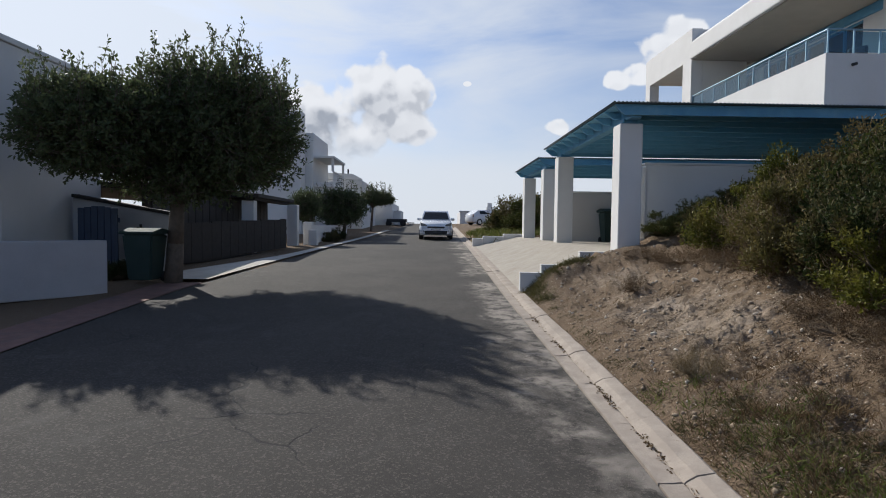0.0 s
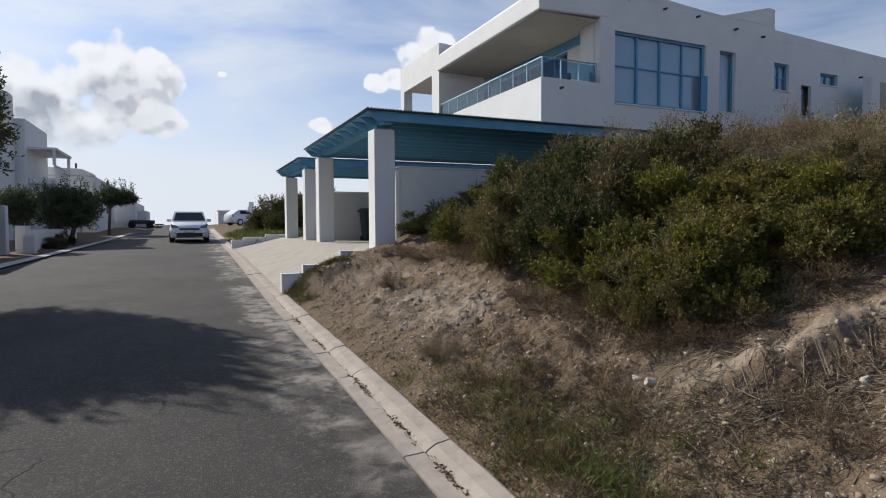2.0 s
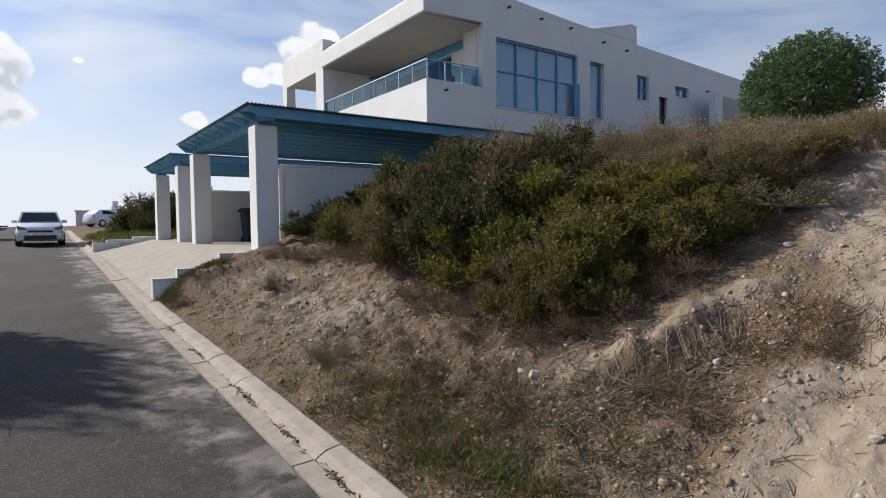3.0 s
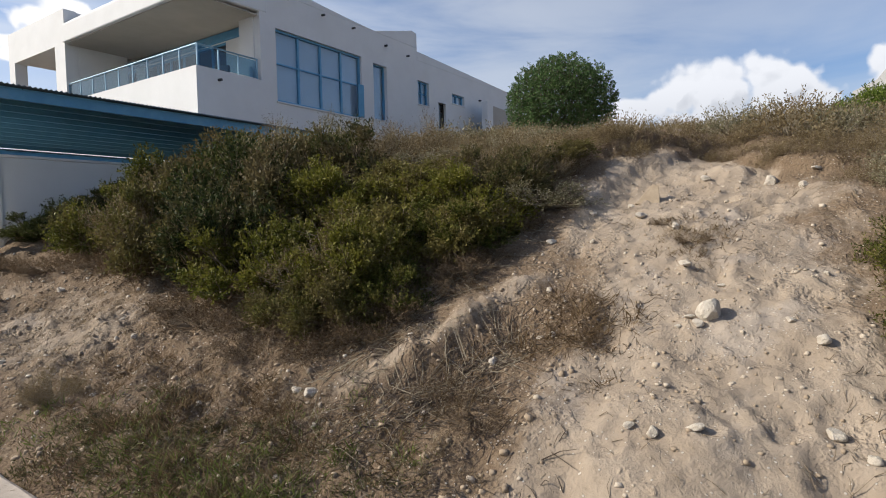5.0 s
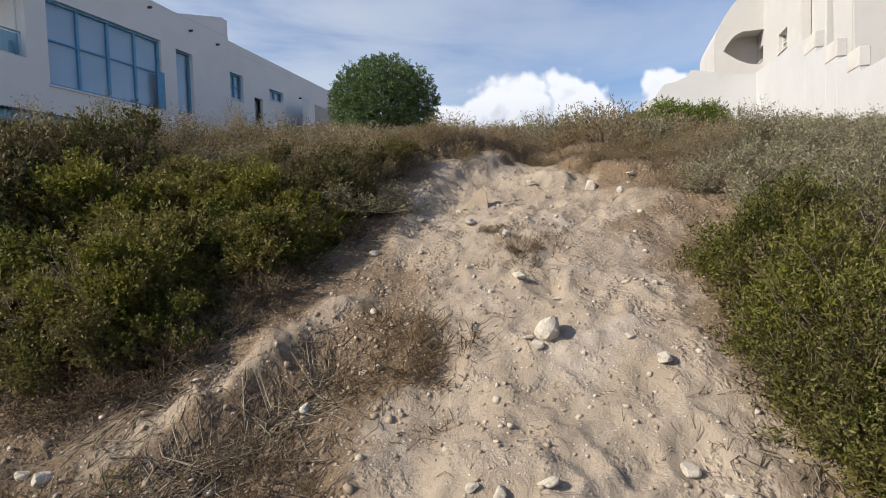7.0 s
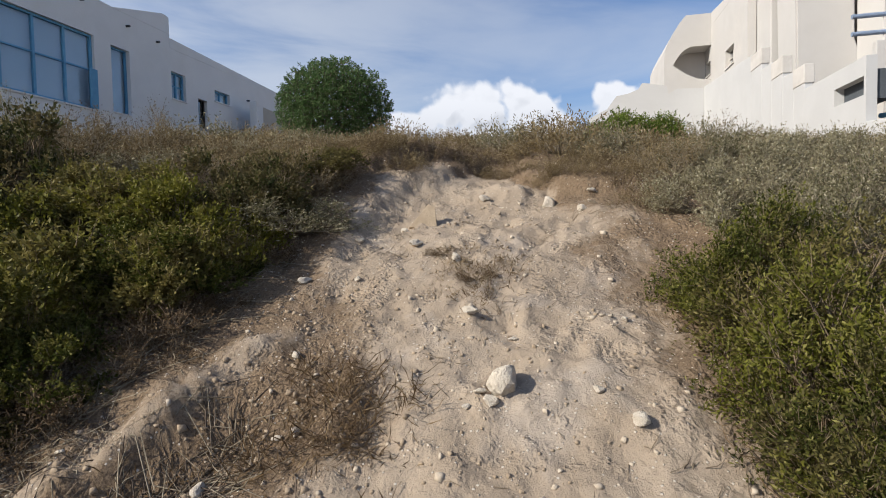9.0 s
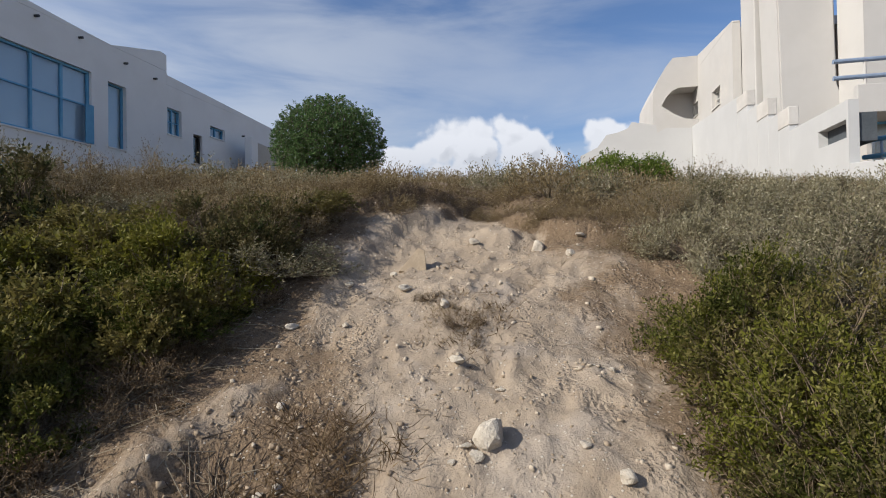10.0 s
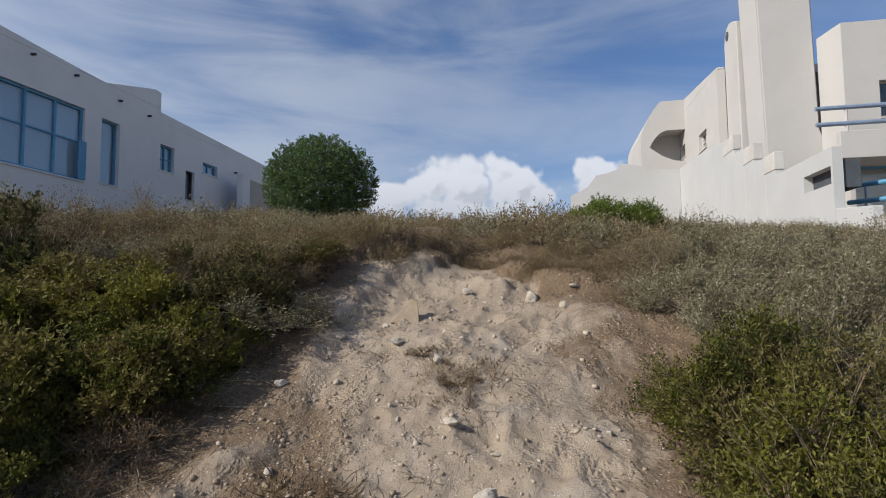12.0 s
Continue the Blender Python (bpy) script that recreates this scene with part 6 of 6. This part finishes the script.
STONES = [stone_mesh(s, f) for s, f in ((1, 0.6), (2, 0.5), (3, 0.85), (4, 0.45), (5, 0.6))]
BIG = [(4.27, -0.05, 0.24), (4.83, 0.21, 0.11), (2.91, 2.30, 0.10), (2.94, 2.48, 0.10), (3.0, 1.39, 0.06), (3.57, 1.21, 0.09), (3.87, 0.99, 0.06), (3.90, 0.91, 0.06), (3.15, -0.16, 0.10), (3.47, -0.74, 0.11), (4.06, -0.68, 0.11),
       (6.9, 0.40, 0.12), (6.93, -0.21, 0.17), (3.88, 6.06, 0.14), (4.15, 0.0, 0.09), (3.33, -0.88, 0.08), (3.09, 0.15, 0.07), (3.09, 0.03, 0.08), (4.70, -0.06, 0.06), (4.25, -0.51, 0.07), (4.41, 1.15, 0.07), (5.84, 0.81, 0.13),
       (5.55, 0.43, 0.10), (4.19, 0.06, 0.07), (4.12, 0.12, 0.05), (5.26, 1.09, 0.06), (5.16, 1.45, 0.12), (6.6, -0.5, 0.09), (6.9, -0.6, 0.1), (5.9, 1.3, 0.09), (6.2, 1.0, 0.08), (2.2, 5.6, 0.09), (2.9, 4.6, 0.08), (3.1, 5.2, 0.07), (3.3, 7.0, 0.12), (2.5, 3.0, 0.06), (4.9, -0.7, 0.06)]
for i, (x, y, s) in enumerate(BIG):
    o = new("stone", STONES[i % 5] if i else STONES[2])
    o.matrix_basis = Matrix.Translation((x, y, float(ground_z(x, y)) + s * 0.16)) @ Euler((0.3 * math.sin(i), 0.25 * math.cos(i * 2), i * 1.3)).to_matrix().to_4x4() @ Matrix.Diagonal((s, s * 0.85, s, 1))
    tagged(o, "largest pale limestone lump on the sandy path" if i == 0 else "pale limestone lump lying on the sand", "stone", "stones on the bank")
bm = prism([(0, -0.05), (0.25, -0.05), (0.21, 0.17), (0.15, 0.20)], "y", -0.022, 0.022, 0.006)
me = bpy.data.meshes.new("stone_slab")
bm.to_mesh(me)
bm.free()
me.materials.append(SLABSTONE)
slab = new("stone_slab", me)
slab.matrix_basis = Matrix.Translation((6.3, 0.98, float(ground_z(6.3, 0.82)) + 0.02)) @ Euler((0, 0.5, 0)).to_matrix().to_4x4() @ Euler((0, 0, radians(-80))).to_matrix().to_4x4()
tagged(slab, "broken tan paving slab tilted in the sand", "stone")


def crumbs(name, label, px, py, size, m, seed):
    """Small angular lumps strewn over the ground, one object."""
    r = np.random.default_rng(seed)
    cube = np.array([(-1, -1, -0.6), (1, -0.8, -0.6), (0.9, 1, -0.6), (-0.8, 0.9, -0.6), (-0.7, -0.6, 0.6), (0.6, -0.7, 0.5), (0.7, 0.6, 0.6), (-0.5, 0.7, 0.45)])
    fq = np.array([(0, 3, 2, 1), (4, 5, 6, 7), (0, 1, 5, 4), (1, 2, 6, 5), (2, 3, 7, 6), (3, 0, 4, 7)])
    a = r.uniform(0, 6.283, len(px))
    ca, sa = np.cos(a)[:, None], np.sin(a)[:, None]
    jit = cube[None] * (1 + 0.25 * r.normal(size=(len(px), 8, 3))) * size[:, None, None] * r.uniform(0.6, 1.3, (len(px), 1, 3))
    vx = jit[..., 0] * ca - jit[..., 1] * sa + px[:, None]
    vy = jit[..., 0] * sa + jit[..., 1] * ca + py[:, None]
    vz = jit[..., 2] + (ground_z(px, py) + size * 0.2)[:, None]
    pm = np_mesh(name, np.stack([vx, vy, vz], -1).reshape(-1, 3), (fq[None] + np.arange(len(px))[:, None, None] * 8).reshape(-1, 4))
    return tagged(part(name, pm, m), label, name, kind="stuff")


r = np.random.default_rng(9)
px = np.concatenate([r.uniform(1.85, 7.8, 600), np.clip(r.normal(4.8, 1.4, 700), 1.9, 8)])
py = np.concatenate([r.uniform(-2, 8, 600), path_line(px[600:]) + r.normal(size=700) * 0.7])
crumbs("pebbles", "small pale pebbles strewn over the sand", px, py, 0.003 + 0.018 * r.uniform(size=1300) ** 5, PEBBLE, 10)
px, py = r.uniform(1.6, 3.9, 6500), r.uniform(0.5, 9.9, 6500)
keep_ = vnoise(px * 2.1, py * 2.1, 83) + 0.5 * r.normal(size=6500) > -0.25
px, py = px[keep_], py[keep_]
crumbs("clods", "brown crumbs and clods of dry soil", px, py, 0.004 + 0.020 * r.uniform(size=len(px)) ** 5, CLOD, 11)
px, py = r.uniform(1.7, 3.9, 500), r.uniform(1.8, 9.9, 500)
crumbs("chalk_chips", "pale chips of limestone in the bank", px, py, 0.004 + 0.020 * r.uniform(size=500) ** 3, STONE, 14)
px, py = r.normal(4.3, 0.6, 800), r.normal(1.1, 0.28, 800)
crumbs("berm_clods", "brown clods along the sandy berm", px, py, 0.003 + 0.014 * r.uniform(size=800) ** 5, CLOD, 15)
px = r.uniform(3.0, 7.6, 1500)
py = path_line(px) + r.normal(size=1500) * 0.75
crumbs("sand_lumps", "crumbling lumps of trodden sand", px, py, 0.003 + 0.012 * r.uniform(size=1500) ** 3, CLOD, 12)

# leaves and dirt in the gutter
r = np.random.default_rng(13)
gy_ = np.concatenate([r.uniform(-1, 10, 120)] + [r.normal(c, 0.16, 80) for c in (1.6, 2.4, 3.3, 4.3, 6.0, 7.5)])
gx_ = edge_r(gy_) + 0.172 + r.normal(size=len(gy_)) * 0.020
P = np.stack([gx_, gy_, road_z(gy_) + 0.012 + r.uniform(0, 0.012, len(gy_))], 1)
gd = leaf_quads(P, r.normal(size=P.shape) * np.array([0.6, 1, 0.25]), 0.034 * r.uniform(0.4, 1.3, len(P)), 0.016, r)
tagged(part("gutter_debris", np_mesh("gutter_debris", *gd), LEAF_DEAD), "dead leaves and dirt lying in the gutter", "debris", kind="stuff")

# ---- trees ----


def tree(x, y, z, crown_c, crown_r, clumps, per, leaf, width, leaf_m, label, seed, spikes=0, trunk_r=0.16, flatness=0.0, clipped=1.0, lobes=()):
    """Trunk, limbs and a crown of leafy twigs with an uneven outline."""
    r = np.random.default_rng(seed)
    t = thing("tree", (x, y, z), label, "tree")
    c = np.array(crown_c, float)
    fork = np.array([x + 0.1, y, z + (crown_c[2] - crown_r[2] - z) * 0.8 + 0.2])
    segs = [((x, y, z - 0.1), (x + 0.04, y + 0.03, (z + fork[2]) / 2), trunk_r * 1.15, trunk_r), ((x + 0.04, y + 0.03, (z + fork[2]) / 2), tuple(fork), trunk_r, trunk_r * 0.85)]
    bm = None
    for p, q, a, b in segs:
        bm = rod(p, q, a, 10, bm, b)
    part("trunk", bm, BARK, t, smooth=True)
    limbs = []
    ends = []
    for i in range(9):
        u = r.normal(size=3)
        u[2] = abs(u[2]) * 0.6 + 0.1
        u /= np.linalg.norm(u)
        e = c + u * np.array(crown_r) * 0.6
        m = (fork * 0.55 + e * 0.45) + r.normal(size=3) * 0.12
        limbs += [(fork, m, trunk_r * 0.55, trunk_r * 0.35), (m, e, trunk_r * 0.35, trunk_r * 0.12)]
    P, Q = np.array([l[0] for l in limbs]), np.array([l[1] for l in limbs])
    part("limb_growth", np_mesh("limbs", *tube_quads(P, Q, np.array([l[2] for l in limbs]), np.array([l[3] for l in limbs]), r, 7)), BARK, t, smooth=True)
    u = r.normal(size=(clumps, 3))
    u /= np.linalg.norm(u, axis=1, keepdims=True)
    lump = 1 + 0.17 * clipped * vnoise(u[:, 0] * 2.6 + seed, u[:, 1] * 2.6 + u[:, 2] * 2.2, seed) + 0.10 * clipped * vnoise(u[:, 0] * 6 + u[:, 2] * 3, u[:, 1] * 6, seed + 1)
    if flatness:
        u[:, 2] = np.where(u[:, 2] < 0, u[:, 2] * (1 - flatness), u[:, 2])
    depth = r.uniform(0.15, 1.0, clumps) ** 0.45
    lobes = [(crown_c, crown_r, 1.0), *lobes]
    share = np.array([l[2] for l in lobes])
    which = r.choice(len(lobes), clumps, p=share / share.sum())
    c, size = np.array([l[0] for l in lobes], float)[which], np.array([l[1] for l in lobes], float)[which]
    P = c + u * size * (lump * depth)[:, None]
    D = u + r.normal(size=(clumps, 3)) * 0.5 + np.array([0, 0, 0.35])
    if spikes:
        k = r.integers(0, clumps, spikes)
        up = u[k, 2] > 0.1
        k = k[up]
        P2 = c[k] + u[k] * size[k] * lump[k][:, None]
        P = np.concatenate([P] + [P2 + np.array([0, 0, 0.16]) * j + r.normal(size=(len(k), 3)) * 0.03 for j in range(1, 4)])
        D = np.concatenate([D] + [np.tile([0, 0, 1.0], (len(k), 1)) + r.normal(size=(len(k), 3)) * 0.25 for j in range(3)])
    n = len(P)
    D /= np.linalg.norm(D, axis=1, keepdims=True)
    ln = 0.24 * (leaf / 0.09) * clipped
    tt = r.uniform(0, 1, (n, per))
    LP = (P[:, None] + D[:, None] * (tt * ln)[..., None] + r.normal(size=(n, per, 3)) * leaf * 0.25).reshape(-1, 3)
    LD = (D[:, None] * 0.6 + r.normal(size=(n, per, 3)) * 0.6).reshape(-1, 3)
    m = len(LP)
    part("crown", np_mesh("crown", *leaf_quads(LP, LD, leaf * r.uniform(0.6, 1.3, m), width * r.uniform(0.7, 1.2, m), r)), leaf_m, t)
    part("twig_growth", np_mesh("twigs", *tube_quads(P - D * ln * 0.8, P + D * ln, 0.008, 0.003, r)), BARK, t)
    return t


tree(-5.5, 11.0, float(road_z(11)), (-4.75, 11.3, 3.50), (1.62, 1.6, 1.36), 9000, 11, 0.088, 0.042, LEAF_TREE, "broad dense dark-leaved tree over the pavement", 3, 190, lobes=[((-6.35, 9.95, 3.30), (1.30, 1.1, 0.84), 0.6), ((-5.4, 10.8, 2.8), (1.25, 1.1, 0.75), 0.3)])
tree(22.0, 8.2, 4.6, (22.0, 8.2, 6.25), (2.16, 2.16, 1.82), 7500, 9, 0.085, 0.04, LEAF_ROUND, "rounded clipped green tree behind the bank", 5, 0, 0.16, 0.0, 0.4)
tree(-5.0, 30.0, float(road_z(30.0)), (-5.15, 30.0, 2.45), (1.25, 1.25, 0.85), 1700, 8, 0.12, 0.05, LEAF_TREE, "small dark round-headed tree by the road", 7, 60, 0.1)
tree(-4.35, 37.8, float(road_z(37.8)), (-3.98, 38, 3.25), (1.02, 1.0, 0.45), 1200, 8, 0.12, 0.05, LEAF_TREE, "small flat-topped tree leaning over the road", 8, 40, 0.08, 0.6)
tree(-5.55, 24.2, float(road_z(24.2)), (-5.75, 24.2, 2.35), (0.55, 0.55, 0.6), 900, 8, 0.09, 0.04, LEAF_TREE, "small dark bushy tree beside the garage", 9, 0, 0.06)
for x, y, s in ((4.6, 26.6, 1.7), (5.2, 27.0, 1.9), (4.4, 28.3, 2.0), (5.9, 25.0, 1.8), (5.6, 29.2, 2.0), (3.7, 28.8, 1.5), (3.2, 29.4, 0.95)):
    shrub("dark", x, y, s, 0.1, "dark bushes above the lawn")
for x, y, s in ((-5.0, 26.5, 0.6), (-4.85, 25.5, 0.55), (-4.9, 27.4, 0.6), (-6.7, 11.2, 0.5)):
    shrub("dark", x, y, s, 0.05, "planting along the garden wall")
